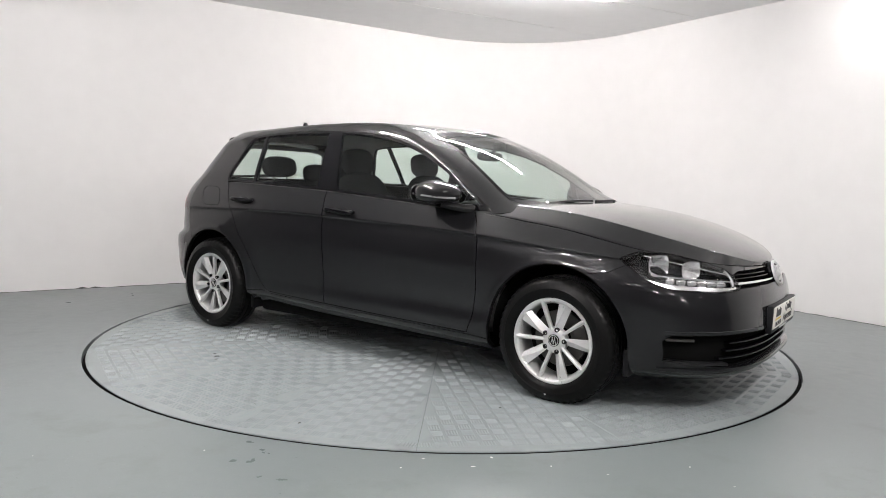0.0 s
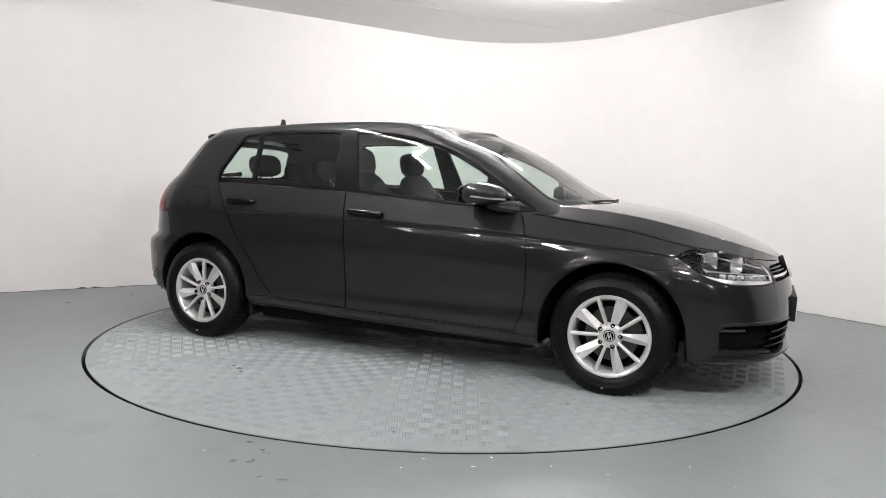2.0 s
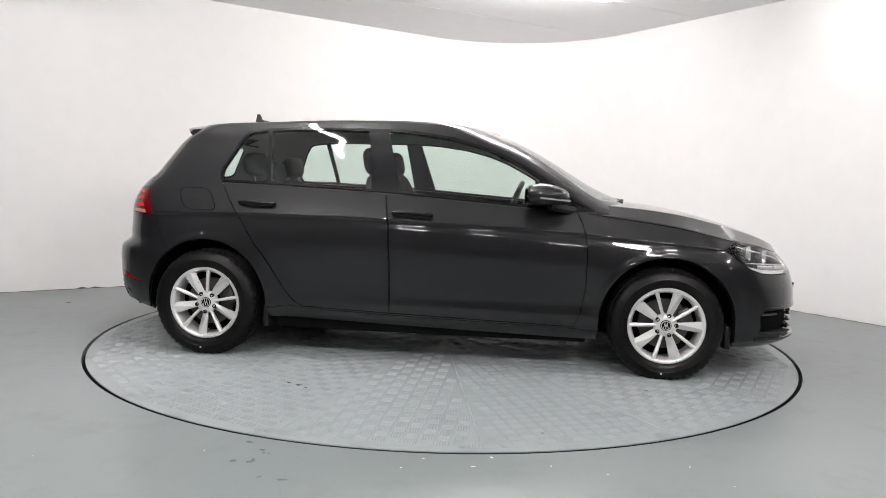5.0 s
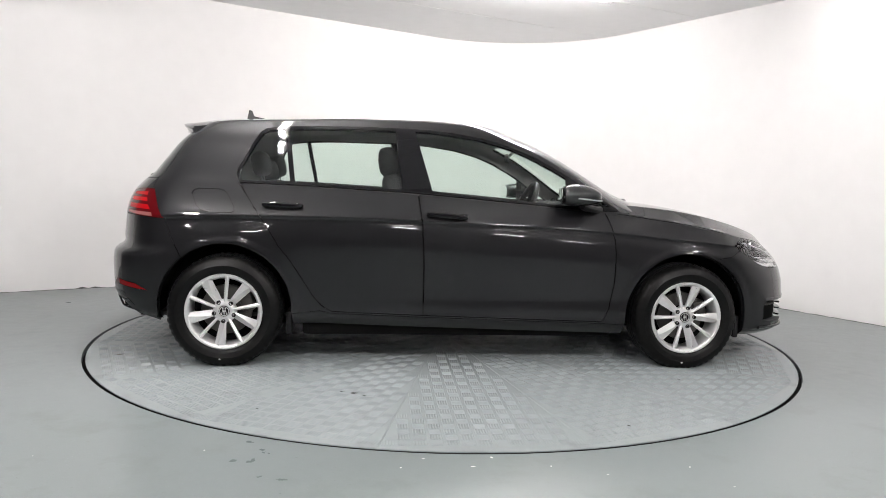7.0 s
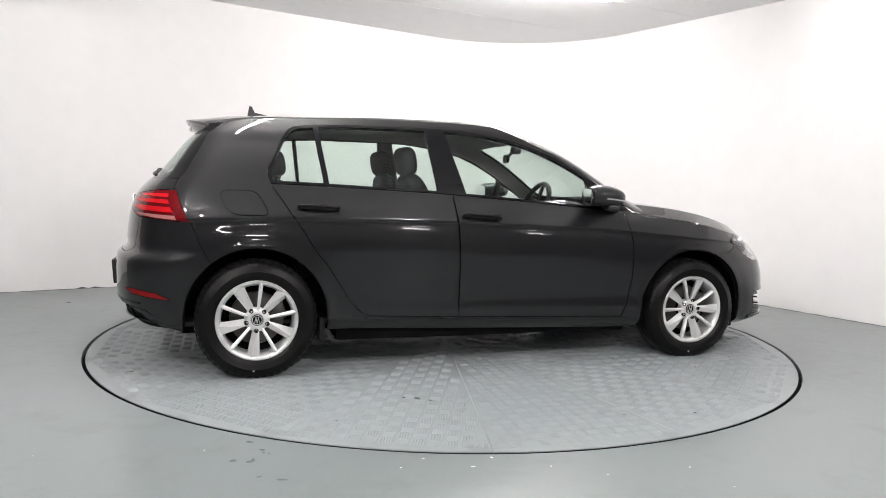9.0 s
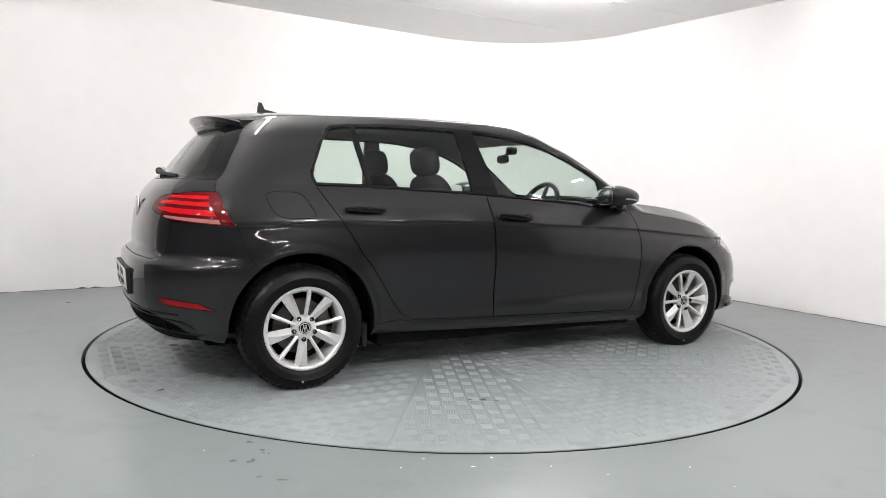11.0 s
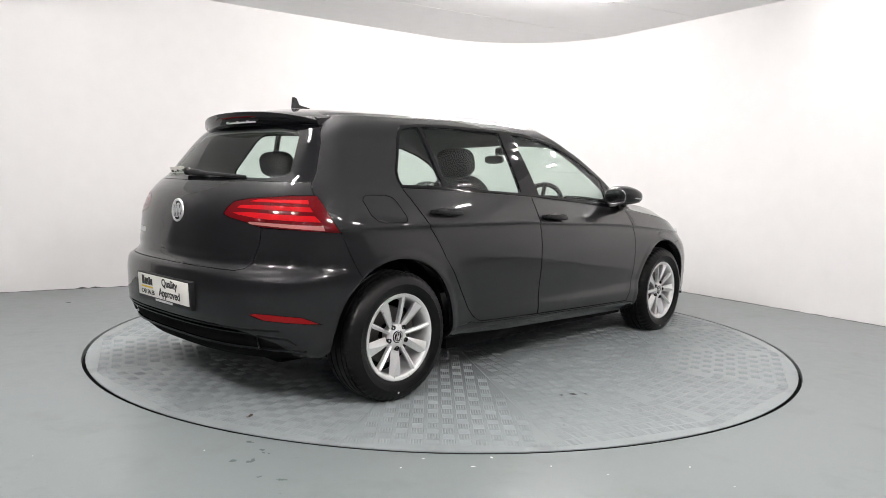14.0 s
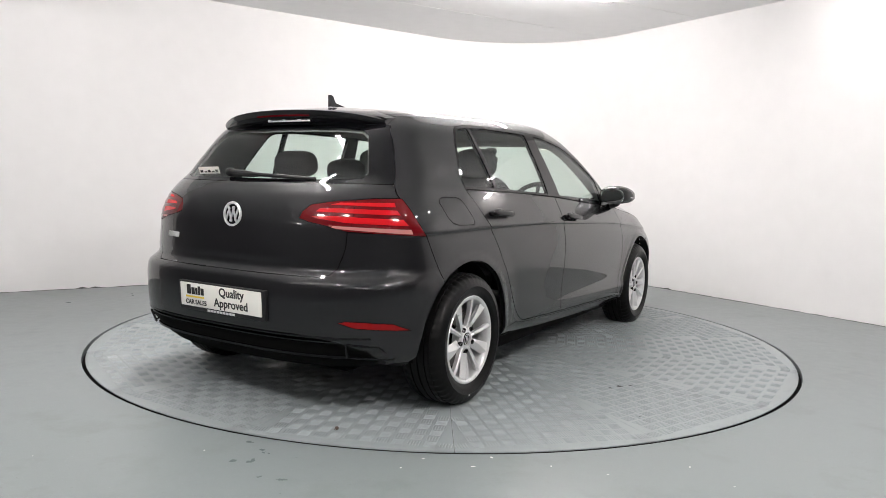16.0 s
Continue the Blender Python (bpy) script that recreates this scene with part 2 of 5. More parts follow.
def build_room():
    inner, outer = wall_line(0), wall_line(0.12)
    bm = bmesh.new()
    cols = [[bm.verts.new((p.x, p.y, z)) for p, z in ((a, -0.1), (a, HEIGHT), (b, HEIGHT), (b, -0.1))] for a, b in zip(inner, outer)]
    for p, q in zip(cols, cols[1:]):
        for k in range(4):
            bm.faces.new((p[k], q[k], q[(k + 1) % 4], p[(k + 1) % 4]))
    bm.faces.new(cols[0])
    bm.faces.new(cols[-1][::-1])
    tagged(finish("wall_white", bm, WALL), "white painted wall with a rounded corner", "wall", kind="structure")
    # uneven dark joint between the wall and the floor
    bm = bmesh.new()
    rng = random.Random(5)
    line = [inner[0].lerp(inner[1], k / 120) for k in range(120)] + inner[1:-1] + [inner[-2].lerp(inner[-1], k / 140) for k in range(1, 141)]
    rows = []
    for k in range(1, len(line) - 1):
        d = (line[k + 1] - line[k - 1]).normalized()
        n = Vector((d.y, -d.x, 0))
        wide = 0.004 + 0.007 * rng.random() + (0.014 if rng.random() < 0.06 else 0.0)
        up = 0.002 + 0.004 * rng.random() + (0.012 if rng.random() < 0.05 else 0.0)
        p = line[k]
        rows.append([bm.verts.new(q) for q in (p + n * wide + Vector((0, 0, 0.001)), p + n * 0.003 + Vector((0, 0, 0.002)), p + n * 0.002 + Vector((0, 0, up)))])
    for a, b in zip(rows, rows[1:]):
        bm.faces.new((a[0], b[0], b[1], a[1]))
        bm.faces.new((a[1], b[1], b[2], a[2]))
    tagged(finish("trim", bm, GRIME), "dark uneven joint along the foot of the wall", "trim", kind="structure")
    # grey hall walls that close the place
    a, b = CORNER + ALONG_LEFT * 8.0, CORNER + ALONG_RIGHT * 9.0
    far_left, far_right = CORNER + ALONG_LEFT * 11.0, CORNER + ALONG_RIGHT * 12.0
    c = CORNER + ALONG_LEFT * 11.0 + ALONG_RIGHT * 12.0
    for name, p, q in (("wall_hall_north", a + ALONG_LEFT * 0.1, far_left), ("wall_hall_west", far_left, c), ("wall_hall_south", c, far_right), ("wall_hall_east", far_right, b + ALONG_RIGHT * 0.1)):
        d = (q - p).normalized()
        n = Vector((d.y, -d.x, 0))
        bm = bmesh.new()
        prism(bm, [p - d * 0.1, q + d * 0.1, q + d * 0.1 + n * 0.12, p - d * 0.1 + n * 0.12], (0, 0, -0.1), (0, 0, HEIGHT + 0.1))
        tagged(finish(name, bm, HALL), "plain grey hall wall", "wall", kind="structure")
    # ceiling of boards with shallow joints
    bm = bmesh.new()
    along, over = Vector((0.862, 0.507, 0)), Vector((-0.507, 0.862, 0))
    hall = bmesh.new()
    for k in range(-9, 7):
        low = 0.739 + 1.22 * k
        pts = [along * -13 + over * (low + 0.005), along * 13 + over * (low + 0.005), along * 13 + over * (low + 1.215), along * -13 + over * (low + 1.215)]
        # boards behind the camera are unseen and take the reflection grey
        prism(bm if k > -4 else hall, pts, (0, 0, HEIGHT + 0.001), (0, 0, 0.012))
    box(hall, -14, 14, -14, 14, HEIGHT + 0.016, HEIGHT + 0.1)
    tagged(finish("ceiling", bm, CEIL), "white painted board ceiling", "ceiling", kind="structure")
    tagged(finish("ceiling_hall", hall, HALL_CEIL), "unseen hall ceiling, grey toned for the car's reflections, and joint backing", "ceiling", kind="structure")


def build_floor():
    bm = bmesh.new()
    n, r0 = 128, 2.267
    inner = [bm.verts.new((r0 * math.cos(2 * math.pi * i / n), r0 * math.sin(2 * math.pi * i / n), 0)) for i in range(n)]
    low = [bm.verts.new((v.co.x, v.co.y, -0.09)) for v in inner]
    outer = [bm.verts.new((14 * math.cos(2 * math.pi * i / n), 14 * math.sin(2 * math.pi * i / n), 0)) for i in range(n)]
    for i in range(n):
        j = (i + 1) % n
        bm.faces.new((inner[i], outer[i], outer[j], inner[j]))
        bm.faces.new((low[i], inner[i], inner[j], low[j]))
    bm.faces.new(low)
    ob = finish("floor", bm, FLOOR)
    tagged(ob, "grey-green painted concrete floor with scuffs", "floor", kind="structure")


RADIUS = 2.246
SEAM = radians(-56.8)


def build_turntable():
    table = new("turntable")
    tagged(table, "round turntable of grey painted tread plates set in the floor", "turntable")
    bm = bmesh.new()
    lathe(bm, [(0.02, -0.006), (RADIUS - 0.003, -0.006), (RADIUS - 0.003, -0.085), (0.02, -0.085)], 96, "z", True)
    part("base_disc", bm, GAP, table)
    # black ring added low in the rim gap so that it looks shaded
    bm = bmesh.new()
    lathe(bm, [(RADIUS - 0.012, -0.030), (RADIUS + 0.018, -0.030), (RADIUS + 0.018, -0.07), (RADIUS - 0.012, -0.07)], 128, "z", True)
    part("gap_shade_ring", bm, GAP, table, "black ring sunk in the rim gap, in place of its shade")
    # one sector plate, then sixteen of them on the same mesh
    step = 2 * math.pi / 16
    bm = bmesh.new()
    n = 10
    gap = 0.0010
    rim = [Vector((RADIUS * math.cos(step * i / n), RADIUS * math.sin(step * i / n), 0)) for i in range(n + 1)]
    pts = [Vector((0.05, 0.01, 0))] + rim
    side = Vector((-math.sin(step), math.cos(step), 0))
    pts = [Vector((0.05, gap, 0))] + [p + Vector((0, gap, 0)) if i == 0 else p for i, p in enumerate(rim[:-1])] + [rim[-1] - side * gap, Vector((0.05 * math.cos(step), 0.05 * math.sin(step), 0)) - side * gap]
    prism(bm, pts, (0, 0, -0.004), (0, 0, 0.004))
    sector = finish("sector_plate", bm, PLATE, table, smooth=False)
    # groups of five raised bars, turned from group to group
    verts, faces = [], []
    pitch = 0.066
    half = step / 2
    for i in range(0, 36):
        for j in range(-8, 9):
            cx, cy = 0.1 + i * pitch, j * pitch
            if cx * cx + cy * cy > (RADIUS - 0.04) ** 2 or abs(math.atan2(cy, cx)) > half - 0.028 / max(cx, 0.2):
                continue
            flat = (i + j) % 2
            for k in range(5):
                off = (k - 2) * 0.0118
                l, w = 0.026, 0.0032
                ux, uy = ((1, 0) if flat else (0, 1))
                px, py = cx - uy * off, cy + ux * off
                ring = []
                for sx, sy, h in ((-1, -1, 0), (1, -1, 0), (1, 1, 0), (-1, 1, 0)):
                    ring.append((px + ux * l * sx - uy * w * sy, py + uy * l * sx + ux * w * sy, 0.0))
                for sx, sy in ((-1, -1), (1, -1), (1, 1), (-1, 1)):
                    ring.append((px + ux * l * 0.85 * sx - uy * w * 0.4 * sy, py + uy * l * 0.85 * sx + ux * w * 0.4 * sy, 0.0020))
                b = len(verts)
                c, s = math.cos(half), math.sin(half)
                verts += [(x * c - y * s, x * s + y * c, z) for x, y, z in ring]
                faces += [(b + 4, b + 5, b + 6, b + 7), (b, b + 1, b + 5, b + 4), (b + 1, b + 2, b + 6, b + 5), (b + 2, b + 3, b + 7, b + 6), (b + 3, b, b + 4, b + 7)]
    me = bpy.data.meshes.new("tread_relief")
    me.from_pydata(verts, [], faces)
    me.materials.append(PLATE)
    bars = new("tread_relief", me)
    bars.parent = sector
    tagged(bars, kind="stuff")
    for k in range(16):
        m = Matrix.Rotation(SEAM + k * step, 4, "Z")
        if k == 0:
            sector.matrix_basis = m
        else:
            o = sector.copy()
            scene.collection.objects.link(o)
            o.parent, o.matrix_basis = table, m
            b2 = bars.copy()
            scene.collection.objects.link(b2)
            b2.parent = o
    return table


def build_tubes():
    """Ceiling tubes over and before the turntable."""
    # the second tube is unseen, its place chosen to light the back corner evenly
    spots = ((-1.20, -1.0, 0.18, 90), (0.62, 1.12, 0.03, 12))
    for x, y, drop, turn in spots:
        lamp = new("ceiling_tube_light")
        tagged(lamp, "lit white tube light under the ceiling", "ceiling light", "tubes under the ceiling")
        lamp.matrix_basis = pose(x, y, HEIGHT - drop, 0, 0, turn)
        for s in (-0.6, 0.6):
            part("hanging_wire", tube(bmesh.new(), [(s, 0, -0.005), (s, 0, drop)], 0.003, 6), SILVER, lamp)
        bm = bmesh.new()
        box(bm, -0.78, 0.78, -0.035, 0.035, -0.04, 0, 0.004)
        part("housing", bm, WHITE_PLATE, lamp)
        bm = bmesh.new()
        tube(bm, [(-0.75, 0, -0.066), (0.75, 0, -0.066)], 0.024, 10)
        part("lit_tube", bm, GLOW, lamp)
    # short tubes towards the hall
    for x, y, drop, turn, half in ((1.5, -3.9, 0.2, 12, 0.19), (-1.3, -3.9, 0.2, 12, 0.07), (-2.3, -3.6, 0.2, -30, 0.10), (3.4, -2.7, 0.2, 60, 0.03)):
        lamp = new("short_tube_light")
        tagged(lamp, "short lit tube light under the ceiling", "ceiling light", "short tubes under the ceiling")
        lamp.matrix_basis = pose(x, y, HEIGHT - drop, 0, 0, turn)
        part("hanging_wire", tube(bmesh.new(), [(0, 0, -0.02), (0, 0, drop)], 0.004, 6), SILVER, lamp)
        part("housing", box(bmesh.new(), -half - 0.02, half + 0.02, -0.035, 0.035, -0.04, 0, 0.004), WHITE_PLATE, lamp)
        part("lit_tube", tube(bmesh.new(), [(-half, 0, -0.066), (half, 0, -0.066)], 0.024, 10), SPOT, lamp)

    # thin far tubes of the hall
    for x, y, turn, half in ((-3.4, -6.2, 8, 0.22), (-1.9, -7.6, 0, 0.26), (-0.5, -6.4, 4, 0.20), (0.7, -8.0, -6, 0.30), (2.3, -6.8, 0, 0.24), (3.9, -7.8, 10, 0.28), (-4.6, -4.6, 70, 0.20), (4.8, -5.2, 80, 0.20)):
        lamp = new("thin_tube_light")
        tagged(lamp, "thin lit tube light under the hall ceiling", "ceiling light", "thin tubes in the hall")
        lamp.matrix_basis = pose(x, y, HEIGHT - 0.15, 0, 0, turn)
        part("hanging_wire", tube(bmesh.new(), [(0, 0, -0.02), (0, 0, 0.15)], 0.004, 6), SILVER, lamp)
        part("housing", box(bmesh.new(), -half - 0.02, half + 0.02, -0.02, 0.02, -0.03, 0, 0.004), WHITE_PLATE, lamp)
        part("lit_tube", tube(bmesh.new(), [(-half, 0, -0.045), (half, 0, -0.045)], 0.009, 8), GLOW, lamp)
    # slim tubes round the turntable, nearer the side walls
    for x, y, turn, half in ((3.05, -0.7, 78, 0.10), (2.7, -2.3, 62, 0.12), (3.3, 0.8, 96, 0.08), (2.6, 0.1, 20, 0.07), (3.5, -1.6, 10, 0.09), (1.9, -3.0, 20, 0.12)):
        lamp = new("slim_tube_light")
        tagged(lamp, "slim lit tube light under the ceiling", "ceiling light", "slim tubes round the turntable")
        lamp.matrix_basis = pose(x, y, HEIGHT - 0.12, 0, 0, turn)
        part("hanging_wire", tube(bmesh.new(), [(0, 0, -0.02), (0, 0, 0.12)], 0.004, 6), SILVER, lamp)
        part("housing", box(bmesh.new(), -half - 0.02, half + 0.02, -0.02, 0.02, -0.03, 0, 0.004), WHITE_PLATE, lamp)
        part("lit_tube", tube(bmesh.new(), [(-half, 0, -0.045), (half, 0, -0.045)], 0.012, 8), GLOW, lamp)


build_room()
build_floor()
TABLE = build_turntable()
build_tubes()


# ---- the car: x forward from the middle of the wheelbase, y to its left, z up ----
AXLE = 1.3185
BELT = curve([(-1.95, 1.025), (-1.25, 1.016), (-0.7, 0.998), (-0.26, 0.979), (0.26, 0.942), (0.6, 0.916), (0.9, 0.892), (1.1, 0.866), (1.37, 0.83), (1.64, 0.772), (1.9, 0.715), (2.12, 0.67)])
GLASS_FOOT = curve([(-1.95, 1.025), (-1.25, 1.016), (-0.7, 0.998), (-0.26, 0.979), (0.26, 0.942), (0.6, 0.916), (0.9, 0.893), (1.14, 0.93)])
SKIRT = curve([(-2.0, 0.225), (-0.93, 0.235), (-0.2, 0.218), (0.94, 0.19), (2.1, 0.17)])
RAIL = curve([(-1.75, 1.312), (-1.5, 1.355), (-1.0, 1.386), (-0.5, 1.402), (-0.1, 1.400), (0.2, 1.377), (0.35, 1.360), (1.2, 1.360)])
ROOF = curve([(-1.7, 1.364), (-1.45, 1.404), (-1.1, 1.417), (-0.73, 1.418), (-0.25, 1.418), (0.1, 1.408), (0.36, 1.371)])
HOOD = curve([(0.85, 0.970), (1.1, 0.962), (1.3, 0.943), (1.49, 0.912), (1.69, 0.862), (1.89, 0.795), (2.01, 0.742), (2.12, 0.676)])

LOW_W = curve([(0, 0.79), (0.06, 0.842), (0.15, 0.864), (0.32, 0.8765), (0.50, 0.8895), (0.62, 0.8945), (0.70, 0.892), (0.78, 0.885), (0.84, 0.872), (0.92, 0.849), (1.0, 0.822)])
LOW_XR = curve([(0, -1.98), (0.06, -2.025), (0.15, -2.054), (0.32, -2.071), (0.46, -2.067), (0.50, -2.058), (0.518, -2.038), (0.535, -2.021), (0.60, -2.016), (0.70, -2.008), (0.80, -1.993), (0.88, -1.968), (0.94, -1.939), (1.0, -1.893)])
LOW_XF = curve([(0, 2.09), (0.06, 2.135), (0.15, 2.153), (0.32, 2.164), (0.5, 2.168), (0.6, 2.168), (0.7, 2.163), (0.8, 2.154), (0.9, 2.134), (1.0, 2.088)])
LOW_LR = curve([(0, 0.50), (0.46, 0.50), (0.54, 0.52), (0.7, 0.50), (0.82, 0.44), (1.0, 0.37)])
LOW_NR = curve([(0, 2.85), (0.46, 2.85), (0.54, 2.7), (0.8, 2.66), (1.0, 2.7)])
LOW_NF = curve([(0, 3.1), (0.25, 3.0), (0.5, 2.72), (0.8, 2.48), (1.0, 2.25)])
LOW_KR = curve([(0, 0.016), (0.5, 0.018), (0.75, 0.023), (1.0, 0.030)])
TOP_W = curve([(0, 0.822), (0.08, 0.811), (0.3, 0.775), (0.6, 0.718), (0.9, 0.648), (1.0, 0.60)])
TOP_XF = curve([(0, 1.195), (0.25, 1.006), (0.5, 0.806), (0.75, 0.600), (0.9, 0.462), (1.0, 0.35)])
TOP_X1 = curve([(0, 0.89), (0.25, 0.715), (0.5, 0.545), (0.75, 0.33), (0.9, 0.14), (1.0, 0.0)])
TOP_XR = curve([(0, -1.893), (0.08, -1.862), (0.4, -1.782), (0.8, -1.674), (1.0, -1.588)])
TORNADO = curve([(-1.95, 0.815), (-1.6, 0.824), (-1.0, 0.836), (-0.45, 0.835), (0.09, 0.818), (0.57, 0.802), (0.84, 0.786), (1.17, 0.758), (1.6, 0.722), (2.1, 0.665)])


def outline(f, w, kr, kf, xr, lr, nr, xf, lf, nf):
    """Half plan of one level: f runs 0 at the rear centre, 1 to 2 along the side, 3 at the front centre."""
    x1r, x1f = xr + lr, xf - lf

    def side(x):
        return w - kr * max(0.0, -x - 0.1) ** 2 - kf * max(0.0, x - 0.1) ** 2

    if f < 1:
        a = f * math.pi / 2
        x = x1r - lr * math.cos(a) ** (2 / nr)
        return x, side(x) * math.sin(a) ** (2 / nr)
    if f > 2:
        a = (3 - f) * math.pi / 2
        x = x1f + lf * math.cos(a) ** (2 / nf)
        return x, side(x) * math.sin(a) ** (2 / nf)
    x = x1r + (x1f - x1r) * (f - 1)
    return x, side(x)


def ease(a, b, t):
    k = min(1.0, max(0.0, (t - a) / (b - a)))
    return k * k * (3 - 2 * k)


def relief(x, z):
    """How far the flank stands proud: the shoulder crease, the sill's flare and the lips of the wheel arches."""
    s = z - TORNADO(x)
    fade = ease(-1.95, -1.5, x) * (1 - ease(1.35, 1.95, x))
    if s >= 0:
        out = 0.0055 * math.exp(-s / 0.032)
    else:
        out = 0.0055 * math.exp(s / 0.006) - 0.0070 * (1 - math.exp(s / 0.006)) * math.exp(s / 0.11)
    out *= fade
    out += 0.012 * (1 - ease(0.31, 0.40, z)) * ease(-1.25, -0.95, x) * (1 - ease(1.0, 1.2, x))
    for cx, cz in ((-AXLE, 0.318), (AXLE, 0.306)):
        rho = math.hypot(x - cx, z - cz)
        out += 0.006 * (1 - ease(0.386, 0.404, rho)) + (0.007 if cx < 0 else 0.0035) * (1 - ease(0.39, 0.54, rho))
    return out


def low_point(f, v):
    x, y = outline(f, LOW_W(v), LOW_KR(v), 0.012, LOW_XR(v), LOW_LR(v), LOW_NR(v), LOW_XF(v), 0.68, LOW_NF(v))
    z = SKIRT(x) + (BELT(x) - SKIRT(x)) * v
    side = ease(0.5, 0.95, f) * (1 - ease(2.15, 2.6, f))
    return Vector((x, -y - relief(x, z) * side, z))


def levels(f):
    """Heights of one column of the flank, with one level on the shoulder crease."""
    x = low_point(f, 0.8).x
    c = min(0.90, max(0.60, (TORNADO(x) - SKIRT(x)) / (BELT(x) - SKIRT(x))))
    return [(c - 0.020) * k / 36 for k in range(37)] + [c - 0.010, c - 0.004, c] + [c + (1 - c) * k / 15 for k in range(1, 16)]


def top_point(f, v):
    x, y = outline(f, TOP_W(v), LOW_KR(1.0), 0.012 + 0.09 * v, TOP_XR(v), 0.37 - 0.09 * v, 2.7 + 0.3 * v, TOP_XF(v), TOP_XF(v) - TOP_X1(v), 2.05)
    return Vector((x, -y, GLASS_FOOT(x) + (RAIL(x) - GLASS_FOOT(x)) * v))


def grid(bm, cols, mark=0):
    layer = bm.faces.layers.int["sheet"]
    rows = [[bm.verts.new(p) for p in c] for c in cols]
    for a, b in zip(rows, rows[1:]):
        for k in range(len(a) - 1):
            if (a[k].co - a[k + 1].co).length + (b[k].co - b[k + 1].co).length < 1e-6:
                continue
            try:
                bm.faces.new((a[k], a[k + 1], b[k + 1], b[k]))[layer] = mark
            except ValueError:
                pass


def spread(n0, n1, n2):
    return [i / n0 for i in range(n0)] + [1 + i / n1 for i in range(n1)] + [2 + i / n2 for i in range(n2 + 1)]


HOOD_STEPS = [0, 0.03, 0.06, 0.09, 0.12, 0.145, 0.16, 0.17, 0.18, 0.195, 0.22, 0.26] + [0.30 + 0.05 * k for k in range(15)]


def build_shell():
    """The right half of the body skin as one fine mesh."""
    bm = bmesh.new()
    bm.faces.layers.int.new("sheet")
    bm.faces.layers.int.new("panel")
    bm.verts.layers.float_vector.new("skin")
    fs = spread(48, 190, 56)
    grid(bm, [[low_point(f, v) for v in levels(f)] for f in fs], 0)
    # columns of the upper skin stand on those of the flank, so that the two join at the belt
    x0, x1 = TOP_XR(0) + LOW_LR(1.0), TOP_X1(0)
    xs = [low_point(f, 1.0).x for f in fs if 1 <= f < 2]
    tops = [f for f in fs if f < 1] + [1 + (x - x0) / (x1 - x0) for x in xs if x < x1 - 0.006] + [f for f in fs if f >= 2]
    grid(bm, [[top_point(f, k / 26) for k in range(27)] for f in tops], 1)
    cols = []
    for f in tops:
        p = top_point(f, 1.0)
        up = max(0.0, ROOF(p.x) - p.z)
        cols.append([Vector((p.x, p.y * (1 - w), p.z + up * (1 - (1 - w) ** 2.3))) for w in [k / 14 for k in range(15)]])
    grid(bm, cols, 2)
    cols = []
    for f in fs:
        p = low_point(f, 1.0)
        if p.x < 0.86:
            continue
        up = max(0.0, HOOD(p.x) - p.z)
        cols.append([Vector((p.x, p.y * (1 - w), p.z + up * (0.56 * min(1.0, w / 0.17) + 0.44 * (1 - (1 - w) ** 2.2)))) for w in HOOD_STEPS])
    grid(bm, cols, 3)
    bmesh.ops.remove_doubles(bm, verts=bm.verts[:], dist=2e-4)
    bad = [f for f in bm.faces if f.calc_area() < 1e-9]
    bmesh.ops.delete(bm, geom=bad, context="FACES_ONLY")
    bmesh.ops.recalc_face_normals(bm, faces=bm.faces[:])
    crown = max(bm.faces, key=lambda f: f.calc_center_median().z)
    if crown.normal.z < 0:
        bmesh.ops.reverse_faces(bm, faces=bm.faces[:])
    bm.normal_update()
    skin = bm.verts.layers.float_vector["skin"]
    for v in bm.verts:
        n = v.normal.copy()
        if abs(v.co.y) < 1e-5:
            n.y = 0
            n.normalize()
        v[skin] = n
    return bm


def inside(px, py, poly):
    hit = False
    j = len(poly) - 1
    for i in range(len(poly)):
        (xi, yi), (xj, yj) = poly[i], poly[j]
        if (yi > py) != (yj > py) and px < (xj - xi) * (py - yi) / (yj - yi) + xi:
            hit = not hit
        j = i
    return hit


ROOT = math.sqrt(0.5)
VIEWS = {
    "side": (Vector((1, 0, 0)), Vector((0, 0, 1)), lambda c, n: c.y < -0.35 and n.y < -0.08),
    "rear": (Vector((0, 1, 0)), Vector((0, 0, 1)), lambda c, n: c.x < -1.3 and n.x < -0.05),
    "front": (Vector((0, 1, 0)), Vector((0, 0, 1)), lambda c, n: c.x > 1.6 and n.x > -0.05),
    "screen": (Vector((0, 1, 0)), Vector((0, 0, 1)), lambda c, n: c.x > -0.1 and n.x > 0.12),
    "rear_corner": (Vector((-ROOT, ROOT, 0)), Vector((0, 0, 1)), lambda c, n: c.x < -1.4 and n.x - 0.9 * n.y < 0.98 and n.y < 0.05),
    "front_corner": (Vector((ROOT, ROOT, 0)), Vector((0, 0, 1)), lambda c, n: c.x > 1.4 and n.y < 0.05),
}


